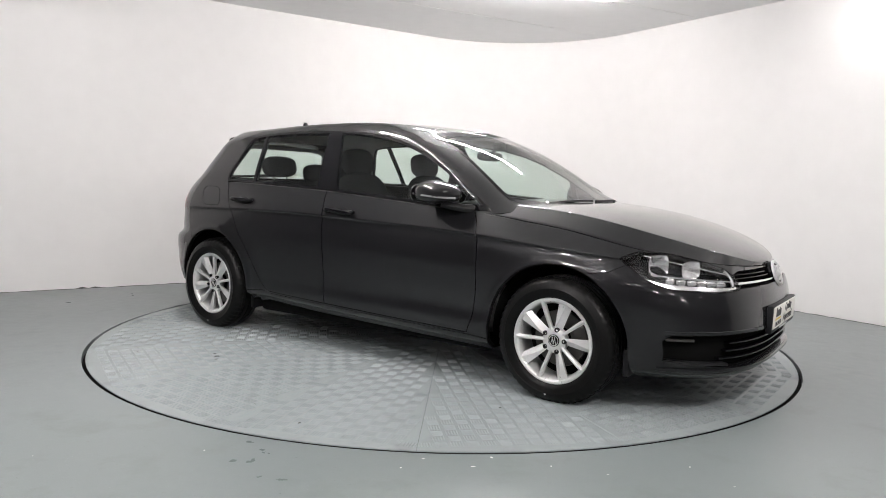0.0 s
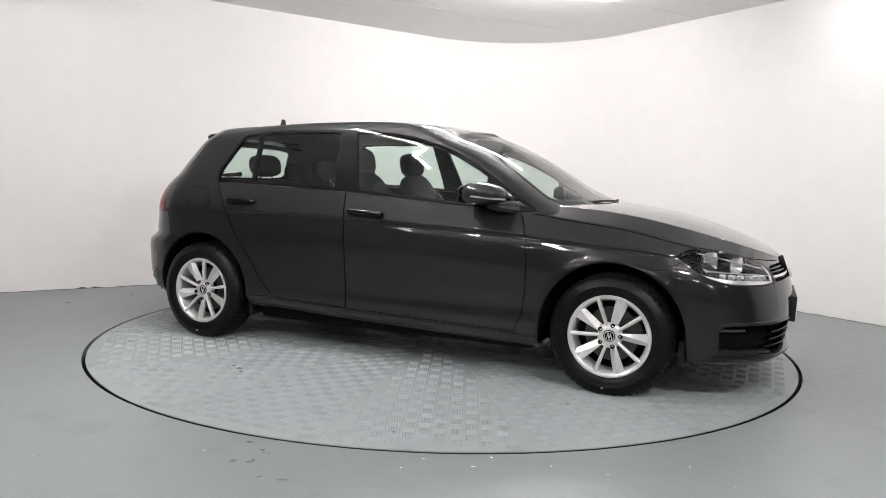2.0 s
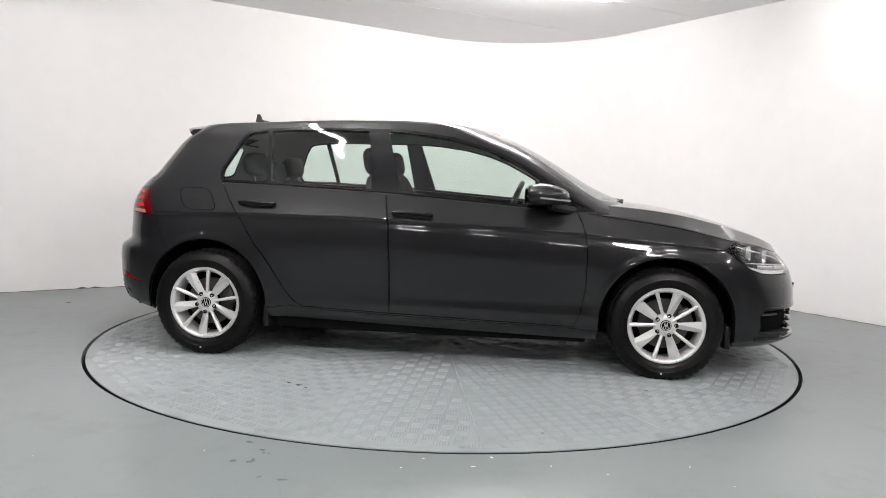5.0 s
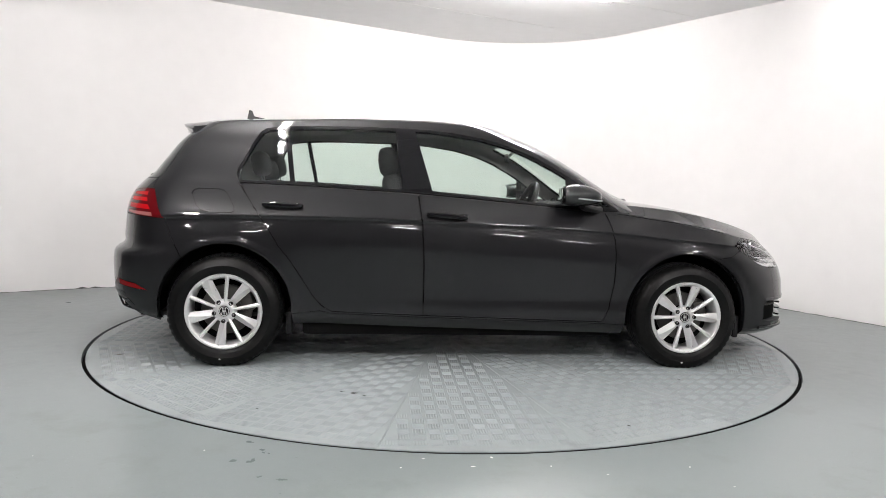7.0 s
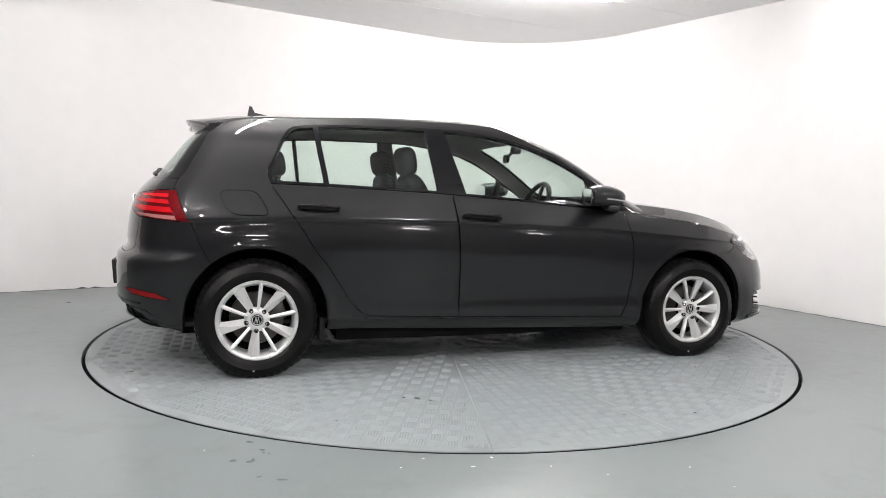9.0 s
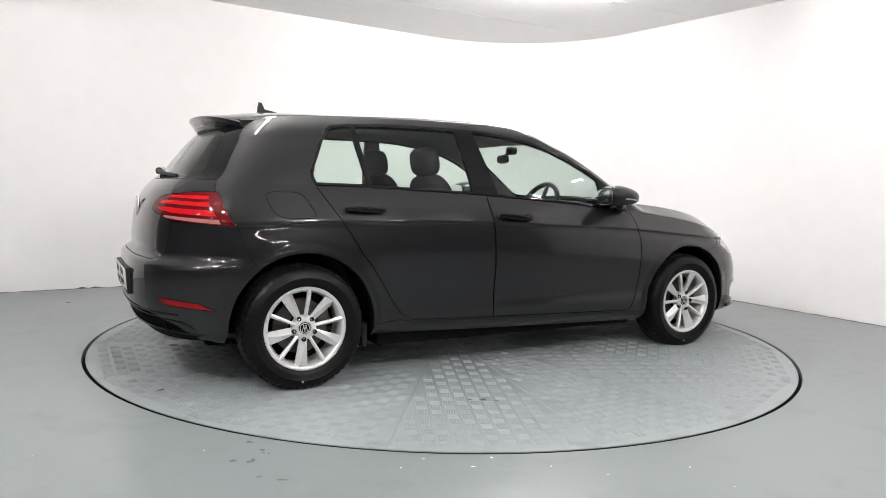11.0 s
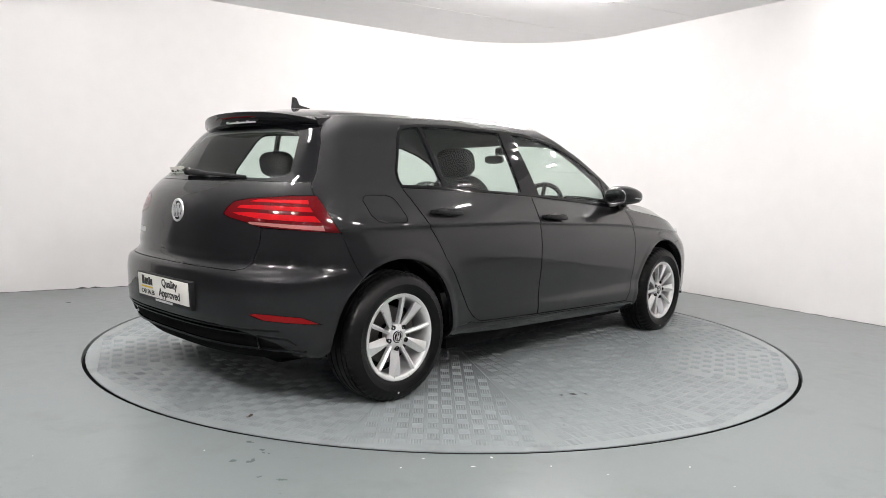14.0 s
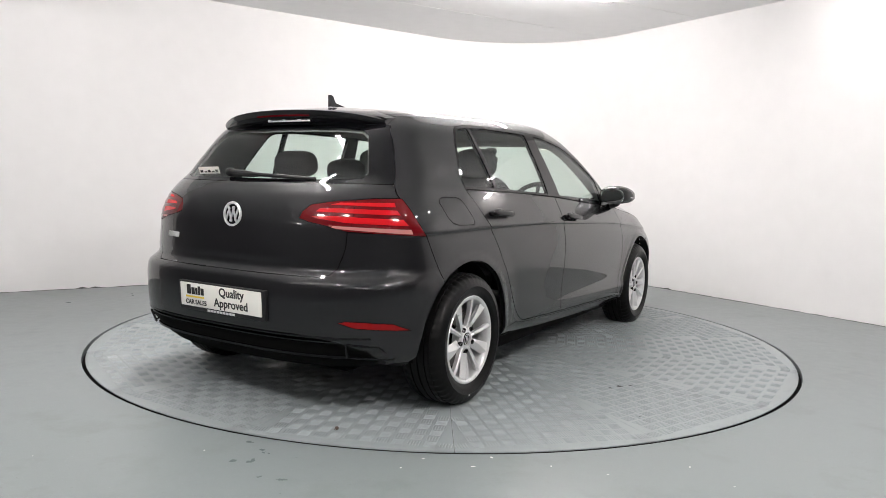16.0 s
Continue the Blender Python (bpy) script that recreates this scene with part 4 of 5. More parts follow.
# ---- wheels ----
def build_wheel(parent, x, left, turn, z):
    wheel = new("wheel")
    wheel.parent = parent
    tagged(wheel, "black tyre on a silver ten-spoke alloy wheel")
    wheel.matrix_basis = pose(x, 0.777 if left else -0.777, z, 0, 0, 180 if left else 0)
    R = 0.314
    # tyre, outer side towards -y, with grooves round it and notches across the shoulders
    bm = bmesh.new()
    prof = [(0.206, -0.088), (0.214, -0.098), (0.235, -0.108), (0.252, -0.1105), (0.256, -0.1125), (0.260, -0.1105), (0.284, -0.104), (0.297, -0.094), (0.306, -0.082), (0.310, -0.062)]
    tread = []
    for y0, y1 in ((-0.062, -0.042), (-0.034, -0.005), (0.005, 0.034), (0.042, 0.062)):
        tread += [(R, y0), (R, y1), (R - 0.007, y1 + 0.0015), (R - 0.007, y1 + 0.0065)]
    prof = prof + tread[:-2] + [(r, -y) for r, y in prof[::-1]]
    steps = 150
    rings = []
    for i in range(steps):
        a = 2 * math.pi * i / steps
        ring = []
        for r, h in prof:
            notch = 0.005 if i % 3 == 0 and abs(h) > 0.045 and r > 0.295 else 0.0
            ring.append(bm.verts.new(((r - notch) * math.cos(a), h, (r - notch) * math.sin(a))))
        rings.append(ring)
    for i in range(steps):
        q = rings[(i + 1) % steps]
        for k in range(len(prof) - 1):
            bm.faces.new((rings[i][k], rings[i][k + 1], q[k + 1], q[k]))
    part("tyre", bm, RUBBER, wheel, "black rubber tyre")
    # rim barrel and lip
    bm = bmesh.new()
    lathe(bm, [(0.186, -0.078), (0.190, -0.090), (0.198, -0.096), (0.208, -0.097), (0.2125, -0.092), (0.210, -0.082), (0.20, 0.09), (0.19, 0.09), (0.182, -0.02), (0.180, -0.062)], 72, close=True)
    part("rim", bm, SILVER, wheel, "silver alloy rim")
    for k in range(10):
        wide = k % 2 == 0
        ang = radians(turn + 36 * k)
        bm = bmesh.new()
        w0, w1 = (0.015, 0.033) if wide else (0.007, 0.011)
        secs = []
        for s in (0.0, 0.25, 0.5, 0.75, 1.0):
            r = 0.040 + s * 0.157
            w = w0 + (w1 - w0) * s**0.9
            y = -0.070 - 0.021 * math.sin(s * 1.5) - (0.003 if not wide else 0.0)
            ridge = w * (0.75 - 1.2 * s if wide else 0.0)
            secs.append([Vector((r, y + 0.024, -w * 0.8)), Vector((r, y + (0.019 if wide else 0.004), -w)), Vector((r, y - 0.002, ridge)), Vector((r, y + 0.003, w)), Vector((r, y + 0.024, w * 0.8))])
        rows = [[bm.verts.new(p) for p in sec] for sec in secs]
        for a, b in zip(rows, rows[1:]):
            for j in range(5):
                bm.faces.new((a[j], a[(j + 1) % 5], b[(j + 1) % 5], b[j]))
        bm.faces.new(rows[0])
        bm.faces.new(rows[-1][::-1])
        bmesh.ops.transform(bm, matrix=Matrix.Rotation(-ang, 4, "Y"), verts=bm.verts[:])
        part("spoke", bm, SILVER, wheel)
    bm = bmesh.new()
    lathe(bm, [(0.001, -0.030), (0.060, -0.030), (0.066, -0.045), (0.062, -0.068), (0.050, -0.0765), (0.034, -0.078), (0.031, -0.073), (0.001, -0.073)], 40)
    part("hub", bm, SILVER, wheel)
    bm = bmesh.new()
    lathe(bm, [(0.001, -0.0785), (0.026, -0.0785), (0.0295, -0.077), (0.0295, -0.070)], 32)
    part("centre_cap", bm, GLOSS_BLACK, wheel, "black centre cap with a chrome ring")
    bm = bmesh.new()
    lathe(bm, [(0.0225, -0.0785), (0.0232, -0.0798), (0.0258, -0.0798), (0.0265, -0.0785)], 32, close=True)
    for sx, lean in ((-0.009, 16), (-0.003, -16), (0.003, 16), (0.009, -16)):
        box(bm, -0.0016, 0.0016, -0.0795, -0.0783, -0.018, 0.018, turn=Matrix.Translation((sx, 0, 0)) @ Matrix.Rotation(radians(lean), 4, "Y"))
    part("cap_badge", bm, SILVER, wheel)
    for k in range(5):
        ang = radians(turn + 72 * k + 2)
        bm = bmesh.new()
        lathe(bm, [(0.001, -0.073), (0.006, -0.073), (0.0075, -0.079), (0.0115, -0.081), (0.0115, -0.05)], 12)
        bmesh.ops.translate(bm, vec=(0.056 * math.cos(ang), 0, 0.056 * math.sin(ang)), verts=bm.verts[:])
        part("wheel_bolt", bm, TRIM, wheel, "black wheel bolt")
    bm = bmesh.new()
    lathe(bm, [(0.06, -0.005), (0.138, -0.005), (0.14, 0.0), (0.14, 0.015), (0.06, 0.017)], 48)
    part("brake_disc", bm, DARK_METAL, wheel, "dark steel brake disc")
    bm = bmesh.new()
    box(bm, -0.05, 0.05, -0.03, 0.05, 0.085, 0.155, 0.012)
    bmesh.ops.rotate(bm, cent=(0, 0, 0), matrix=Matrix.Rotation(radians(70), 3, "Y"), verts=bm.verts[:])
    part("brake_caliper", bm, DARK_METAL, wheel)
    bm = bmesh.new()
    lathe(bm, [(0.001, 0.04), (0.19, 0.04), (0.20, 0.088)], 48)
    part("back_plate", bm, UNDER, wheel)
    bm = bmesh.new()
    lathe(bm, [(0.001, -0.1118), (0.005, -0.1115), (0.0062, -0.108)], 12)
    bmesh.ops.translate(bm, vec=(0.262 * math.cos(radians(-94)), 0, 0.262 * math.sin(radians(-94))), verts=bm.verts[:])
    part("tyre_mark", bm, PALE_INK, wheel, "pale round tyre mark")
    return wheel


for axle, left, turn, height in ((-AXLE, False, 48, 0.308), (AXLE, False, 72, 0.299), (-AXLE, True, 30, 0.308), (AXLE, True, 10, 0.299)):
    build_wheel(CAR, axle, left, turn, height)


def build_underside():
    bm = bmesh.new()
    box(bm, -1.72, 1.9, -0.46, 0.46, 0.165, 0.26, 0.02)
    box(bm, -0.90, 0.90, -0.78, 0.78, 0.165, 0.26, 0.02)
    part("floor_pan", bm, UNDER, CAR, "black floor pan")
    for x in (-AXLE, AXLE):
        for side in (-1, 1):
            bm = bmesh.new()
            steps = 24
            arcs = []
            for k in range(steps + 1):
                a = radians(-8 + 196 * k / steps)
                arcs.append([bm.verts.new((x + r * math.cos(a), side * y, 0.31 + r * math.sin(a))) for r, y in ((0.378, 0.80), (0.385, 0.56), (0.02, 0.56))])
            for a, b in zip(arcs, arcs[1:]):
                for j in range(2):
                    bm.faces.new((a[j], a[j + 1], b[j + 1], b[j]))
            part("arch_liner", bm, UNDER, CAR, "black wheel arch liner")
            bm = bmesh.new()
            box(bm, x + 0.33, x + 0.36, side * 0.70 - 0.10, side * 0.70 + 0.10, 0.17, 0.30, 0.006)
            part("splash_flap", bm, TRIM, CAR)


build_underside()


# ---- fittings of the car ----
def side_y(x, z):
    """Half width of the flank at a place."""
    v = min(1.0, max(0.0, (z - SKIRT(x)) / (BELT(x) - SKIRT(x))))
    return LOW_W(v) - LOW_KR(v) * max(0.0, -x - 0.1) ** 2 - 0.012 * max(0.0, x - 0.1) ** 2 + relief(x, z)


def ring_line(z, f0, f1, steps, out=0.0, rise=0.0):
    """Points along the skin at one height, from one place of the plan to another."""
    pts = []
    for k in range(steps + 1):
        f = f0 + (f1 - f0) * k / steps
        v = 0.5
        for _ in range(12):
            p = low_point(f, v)
            v = min(1.0, max(0.0, v + (z + rise * k / steps - p.z) * 1.1))
        p = low_point(f, v)
        q = low_point(min(3.0, f + 0.01), v) - low_point(max(0.0, f - 0.01), v)
        n = Vector((q.y, -q.x, 0)).normalized()
        if n.y > 0.02:
            n = -n
        pts.append(p + n * out)
    return pts


def across(pts):
    """The same line carried over the middle to the other flank."""
    return pts + [Vector((p.x, -p.y, p.z)) for p in reversed(pts[:-1])]


def strip(bm, pts, height, deep):
    """A flat bar along a level line: height upright, deep towards the car's middle."""
    rows = []
    for i, p in enumerate(pts):
        d = (pts[min(i + 1, len(pts) - 1)] - pts[max(i - 1, 0)]).normalized()
        n = Vector((d.y, -d.x, 0)).normalized()
        if n.x * p.x + n.y * p.y < 0:
            n = -n
        h = Vector((0, 0, height / 2))
        rows.append([bm.verts.new(q) for q in (p + h * 0.7, p - h * 0.7, p - h - n * 0.004, p - h - n * deep, p + h - n * deep, p + h - n * 0.004)])
    for a, b in zip(rows, rows[1:]):
        for j in range(6):
            bm.faces.new((a[j], a[(j + 1) % 6], b[(j + 1) % 6], b[j]))
    bm.faces.new(rows[0])
    bm.faces.new(rows[-1][::-1])
    return bm


def pillow(bm, size, power=3.0, m=None, nu=28, nv=16):
    """A rounded block: a superellipsoid of that full size."""
    def sgn(a, p):
        return math.copysign(abs(a) ** p, a)
    e = 2 / power
    rows = []
    for j in range(1, nv):
        b = -math.pi / 2 + math.pi * j / nv
        rows.append([bm.verts.new((m or Matrix()) @ Vector((size[0] / 2 * sgn(math.cos(b), e) * sgn(math.cos(a), e), size[1] / 2 * sgn(math.cos(b), e) * sgn(math.sin(a), e), size[2] / 2 * sgn(math.sin(b), e)))) for a in [2 * math.pi * i / nu for i in range(nu)]])
    for a, b in zip(rows, rows[1:]):
        for i in range(nu):
            bm.faces.new((a[i], a[(i + 1) % nu], b[(i + 1) % nu], b[i]))
    bm.faces.new(rows[0][::-1])
    bm.faces.new(rows[-1])
    return bm


def scoop(bm, w, h, depth):
    """An open bowl with a rounded-square mouth, towards -y."""
    rows = []
    for k in (1.0, 0.97, 0.9, 0.78, 0.6, 0.38, 0.15):
        d = depth * (1 - k * k) if k < 1 else 0.0
        ring = []
        for i in range(28):
            a = 2 * math.pi * i / 28
            c, q = math.cos(a), math.sin(a)
            ring.append(bm.verts.new((k * w * math.copysign(abs(c) ** 0.55, c), d, k * h * math.copysign(abs(q) ** 0.55, q))))
        rows.append(ring)
    for p, q in zip(rows, rows[1:]):
        for i in range(28):
            bm.faces.new((p[i], p[(i + 1) % 28], q[(i + 1) % 28], q[i]))
    bm.faces.new(rows[-1])
    return bm


def flipped(bm, left):
    if left:
        bmesh.ops.scale(bm, vec=(1, -1, 1), verts=bm.verts[:])
    return bm


def words(text, size, mat, parent, m, name="lettering"):
    c = bpy.data.curves.new(name, "FONT")
    c.body, c.size, c.extrude, c.offset, c.align_x = text, size, 0.0005, size * 0.022, "LEFT"
    tmp = bpy.data.objects.new(name, c)
    scene.collection.objects.link(tmp)
    bpy.context.view_layer.update()
    me = bpy.data.meshes.new_from_object(tmp.evaluated_get(bpy.context.evaluated_depsgraph_get()))
    bpy.data.objects.remove(tmp)
    me.materials.clear()
    me.materials.append(mat)
    ob = new(name, me)
    ob.parent = parent
    ob.matrix_basis = m
    return ob


def build_mirrors():
    for left in (False, True):
        bm = pillow(bmesh.new(), (0.25, 0.225, 0.138), 2.4, Matrix.Translation((0.640, -0.905, 0.990)) @ Matrix.Rotation(radians(-9), 4, "Z"))
        for v in bm.verts:
            if v.co.x < 0.545:
                v.co.x = 0.545 + (v.co.x - 0.545) * 0.25
            t = max(0.0, (v.co.x - 0.62) / 0.15)
            v.co.z = 0.985 + (v.co.z - 0.985) * (1 - 0.28 * min(1, t))
            if v.co.z < 0.955:
                v.co.z = 0.955 + (v.co.z - 0.955) * 0.62
        flipped(bm, left)
        cap = part("side_mirror", bm, PAINT, CAR, "dark grey door mirror with an indicator strip")
        bm = bmesh.new()
        pts = [Vector((0.640 + 0.127 * math.cos(a) - 0.012 * math.sin(a), -0.905 + 0.114 * math.sin(a), 0.977 - 0.010 * math.cos(a))) for a in [radians(d) for d in range(-150, -9, 10)]]
        strip(flipped(bm, False), pts, 0.011, 0.012)
        flipped(bm, left)
        part("indicator_strip", bm, BEZEL_PALE, cap, "clear indicator strip")
        bm = bmesh.new()
        pillow(bm, (0.006, 0.168, 0.098), 3.0, Matrix.Translation((0.5330, -0.905, 0.986)) @ Matrix.Rotation(radians(-7), 4, "Z"))
        flipped(bm, left)
        part("mirror_glass", bm, CHROME, cap, "mirror glass")
        bm = bmesh.new()
        tube(bm, [(0.66, -0.90, 0.938), (0.70, -0.865, 0.925), (0.76, -0.83, 0.916), (0.80, -0.79, 0.914)], 0.022, 10)
        flipped(bm, left)
        part("mirror_arm", bm, TRIM, cap, "black mirror arm")


def build_handles():
    for left in (False, True):
        for x0, x1, z0, z1 in ((-1.114, -0.896, 0.905, 0.894), (-0.214, 0.018, 0.873, 0.853)):
            xm, zm = (x0 + x1) / 2, (z0 + z1) / 2
            y = -side_y(xm, zm)
            lean = Matrix.Rotation(math.atan2(z0 - z1, x1 - x0), 4, "Y")
            bm = pillow(bmesh.new(), (x1 - x0, 0.022, 0.031), 2.8, Matrix.Translation((xm, y - 0.026, zm)) @ lean)
            for s in (-0.4, 0.4):
                pillow(bm, (0.05, 0.04, 0.027), 2.6, Matrix.Translation((xm + s * (x1 - x0), y - 0.008, zm)) @ lean, 16, 10)
            flipped(bm, left)
            h = part("door_handle", bm, GLOSS_BLACK, CAR, "gloss black door handle")
            bm = pillow(bmesh.new(), (0.12, 0.012, 0.062), 2.2, Matrix.Translation((xm, y + 0.002, zm - 0.006)) @ lean)
            flipped(bm, left)
            part("handle_cup", bm, PAINT, h)


def build_spoiler():
    bm = bmesh.new()
    under = bmesh.new()
    rows, low = [], []
    for k in range(41):
        y = -0.53 + 1.06 * k / 40
        e = abs(y) / 0.53
        xe = -1.70 + 0.135 * e**2.6
        ze = 1.374 - 0.030 * e**2
        yr = 0.53
        def roof_z(x):
            t = min(1.0, abs(y) / yr)
            return RAIL(x) + (ROOF(x) - RAIL(x)) * (1 - t**2.3)
        drop = 0.018 * e**5
        rows.append([bm.verts.new((x, y, z)) for x, z in ((-1.40, roof_z(-1.40) - 0.004), (-1.46, roof_z(-1.46) + 0.003 - drop), (-1.56, (roof_z(-1.56) + ze) / 2 + 0.006 - drop), (xe + 0.02, ze + 0.002 - drop), (xe, ze - 0.003 - drop), (xe + 0.002, ze - 0.014 - drop), (xe + 0.016, ze - 0.028 - drop))])
        low.append([under.verts.new((x, y, z)) for x, z in ((xe + 0.015, ze - 0.026 - drop), (xe + 0.030, ze - 0.055), (xe + 0.045, ze - 0.070), (-1.56 - 0.04 * (1 - e), 1.296), (-1.50, 1.33))])
    for m, r in ((bm, rows), (under, low)):
        for a, b in zip(r, r[1:]):
            for j in range(len(a) - 1):
                m.faces.new((a[j], b[j], b[j + 1], a[j + 1]))
        m.faces.new(r[0])
        m.faces.new(r[-1][::-1])
    part("roof_spoiler", bm, PAINT, CAR_GATE, "dark grey roof spoiler with a black lower edge")
    part("spoiler_underside", under, GLOSS_BLACK, CAR_GATE, "gloss black spoiler underside")
    bm = bmesh.new()
    pts = [Vector((-1.688 + 0.135 * (abs(y) / 0.53) ** 2.6, y, 1.352 - 0.03 * (y / 0.575) ** 2)) for y in [-0.17 + 0.34 * k / 16 for k in range(17)]]
    strip(bm, pts, 0.020, 0.02)
    part("brake_lamp", bm, LAMP_RED, CAR_GATE, "high red brake lamp")
    bm = bmesh.new()
    for k in range(14):
        y = 0.095 - 0.27 * k / 14
        box(bm, -1.6795, -1.670, y - 0.013, y, 1.317, 1.324 if k % 5 else 1.328, 0)
    part("faint_web_address", bm, PALE_INK, CAR_GATE, "row of pale marks under the brake lamp")


def build_rear():
    # wiper
    bm = bmesh.new()
    xs = skin_x(0.1, 1.06, True)
    tube(bm, [(xs - 0.024, 0.17, 1.074), (xs - 0.026, 0.0, 1.062), (xs - 0.018, -0.22, 1.053), (xs + 0.004, -0.36, 1.047)], 0.009, 8)
    pillow(bm, (0.03, 0.19, 0.030), 2.8, Matrix.Translation((xs - 0.018, 0.06, 1.064)) @ Matrix.Rotation(radians(4), 4, "X"))
    pillow(bm, (0.04, 0.05, 0.04), 2.4, Matrix.Translation((xs - 0.015, 0.155, 1.070)))
    part("rear_wiper", bm, TRIM, CAR_GATE, "black rear wiper")
    # round badge of plain bars, name marks
    bm = bmesh.new()
    lathe(bm, [(0.044, 0.0), (0.046, -0.007), (0.051, -0.009), (0.056, -0.006), (0.057, 0.0)], 40, close=True)
    for s, lean, h in ((-0.028, 20, 0.030), (-0.014, -20, 0.036), (0.0, 20, 0.036), (0.014, -20, 0.036), (0.028, 20, 0.030)):
        box(bm, -0.0042, 0.0042, -0.007, 0.0, -h, h, 0.001, Matrix.Translation((s, 0, 0)) @ Matrix.Rotation(radians(lean), 4, "Y"))
    back = Matrix.Translation((-1.994, -0.008, 0.880)) @ Matrix.Rotation(radians(-90), 4, "Z") @ Matrix.Rotation(radians(-3), 4, "X")
    bmesh.ops.transform(bm, matrix=back, verts=bm.verts[:])
    part("round_badge", bm, SILVER, CAR_GATE, "round chrome badge of plain bars")
    bm = bmesh.new()
    lathe(bm, [(0.001, -0.002), (0.05, -0.002), (0.05, 0.004)], 40)
    bmesh.ops.transform(bm, matrix=back, verts=bm.verts[:])
    part("badge_base", bm, GLOSS_BLACK, CAR_GATE)
    for k in range(4):
        y = 0.475 - 0.027 * k
        x = skin_x(y, 0.762, True)
        bm = bmesh.new()
        box(bm, x - 0.006, x + 0.004, y - 0.020, y, 0.752, 0.776, 0.001)
        part("name_mark", bm, SILVER, CAR_GATE, "small chrome bar of a name badge")
    # ridges of the valance and the false tailpipe trims
    for z, h, out, f0 in ((0.388, 0.010, 0.003, 0.63), (0.368, 0.008, -0.004, 0.60), (0.300, 0.014, -0.012, 0.50)):
        bm = bmesh.new()
        strip(bm, across(ring_line(z, f0, 0.0, 24, out)), h, 0.03)
        part("valance_ridge", bm, GLOSS_BLACK, CAR_REAR, "gloss black valance ridge")
    for left in (False, True):
        top, low = ring_line(0.362, 0.50, 0.67, 8, 0.0, -0.012), ring_line(0.290, 0.76, 0.50, 8, -0.004, 0.012)
        bm = bmesh.new()
        tube(bm, top + low + top[:2], 0.0055, 6)
        flipped(bm, left)
        part("tailpipe_trim", bm, GLOSS_BLACK, CAR_REAR, "black outline of a false tailpipe")
    # sticker in the window
    xs = skin_x(0.4, 1.07, True)
    bm = bmesh.new()
    box(bm, -0.0008, 0.0008, 0.0, 0.13, 0.0, 0.036, 0, Matrix.Translation((xs + 0.006, 0.30, 1.062)) @ Matrix.Rotation(radians(-22), 4, "Y") @ Matrix.Rotation(radians(7), 4, "Z"))
    part("window_sticker", bm, WHITE_PLATE, CAR_GATE, "pale sticker in the rear window")
    bm = bmesh.new()
    for k in range(5):
        box(bm, -0.0008, 0.0008, 0.008 + 0.024 * k, 0.024 + 0.024 * k, 0.008, 0.013 if k % 2 else 0.020, 0, Matrix.Translation((xs + 0.004, 0.30, 1.062)) @ Matrix.Rotation(radians(-22), 4, "Y") @ Matrix.Rotation(radians(7), 4, "Z"))
    part("sticker_marks", bm, TRIM, CAR_GATE)


def build_plate(place, parent):
    """A white dealer plate in a black frame, seen along +y of its own space."""
    def at(bm):
        bmesh.ops.transform(bm, matrix=place, verts=bm.verts[:])
        return bm
    part("plate_frame", at(box(bmesh.new(), -0.275, 0.275, -0.008, 0.020, -0.072, 0.062, 0.004)), TRIM, parent, "black plate frame")
    part("dealer_plate", at(box(bmesh.new(), -0.26, 0.26, -0.012, -0.006, -0.053, 0.056, 0.003)), WHITE_PLATE, parent, "white dealer plate with black lettering")
    flat = place @ Matrix.Translation((0, -0.0125, 0)) @ Matrix.Rotation(radians(90), 4, "X")
    words("Quality", 0.053, INK, parent, flat @ Matrix.Translation((0.00, 0.013, 0)))
    words("Approved", 0.053, INK, parent, flat @ Matrix.Translation((-0.035, -0.036, 0)))
    words("CAR SALES", 0.029, INK, parent, flat @ Matrix.Translation((-0.225, -0.041, 0)))
    bm = bmesh.new()
    for k, (w, h) in enumerate(((0.026, 0.044), (0.021, 0.032), (0.014, 0.032), (0.014, 0.040), (0.020, 0.032))):
        x = -0.212 + (0.0, 0.031, 0.056, 0.074, 0.092)[k]
        box(bm, x, x + w, -0.0130, -0.0118, 0.004, 0.004 + h, 0)
    part("maker_mark", at(bm), INK, parent, "black bars where a name stands")
    part("underline", at(box(bmesh.new(), -0.222, -0.10, -0.0130, -0.0118, -0.011, -0.003, 0)), YELLOW, parent, "yellow underline")
    bm = bmesh.new()
    for k in range(9):
        box(bm, -0.085 + 0.020 * k, -0.069 + 0.020 * k, -0.0092, -0.0078, -0.068, -0.058, 0)
    part("frame_marks", at(bm), PALE_INK, parent, "pale marks along the frame")


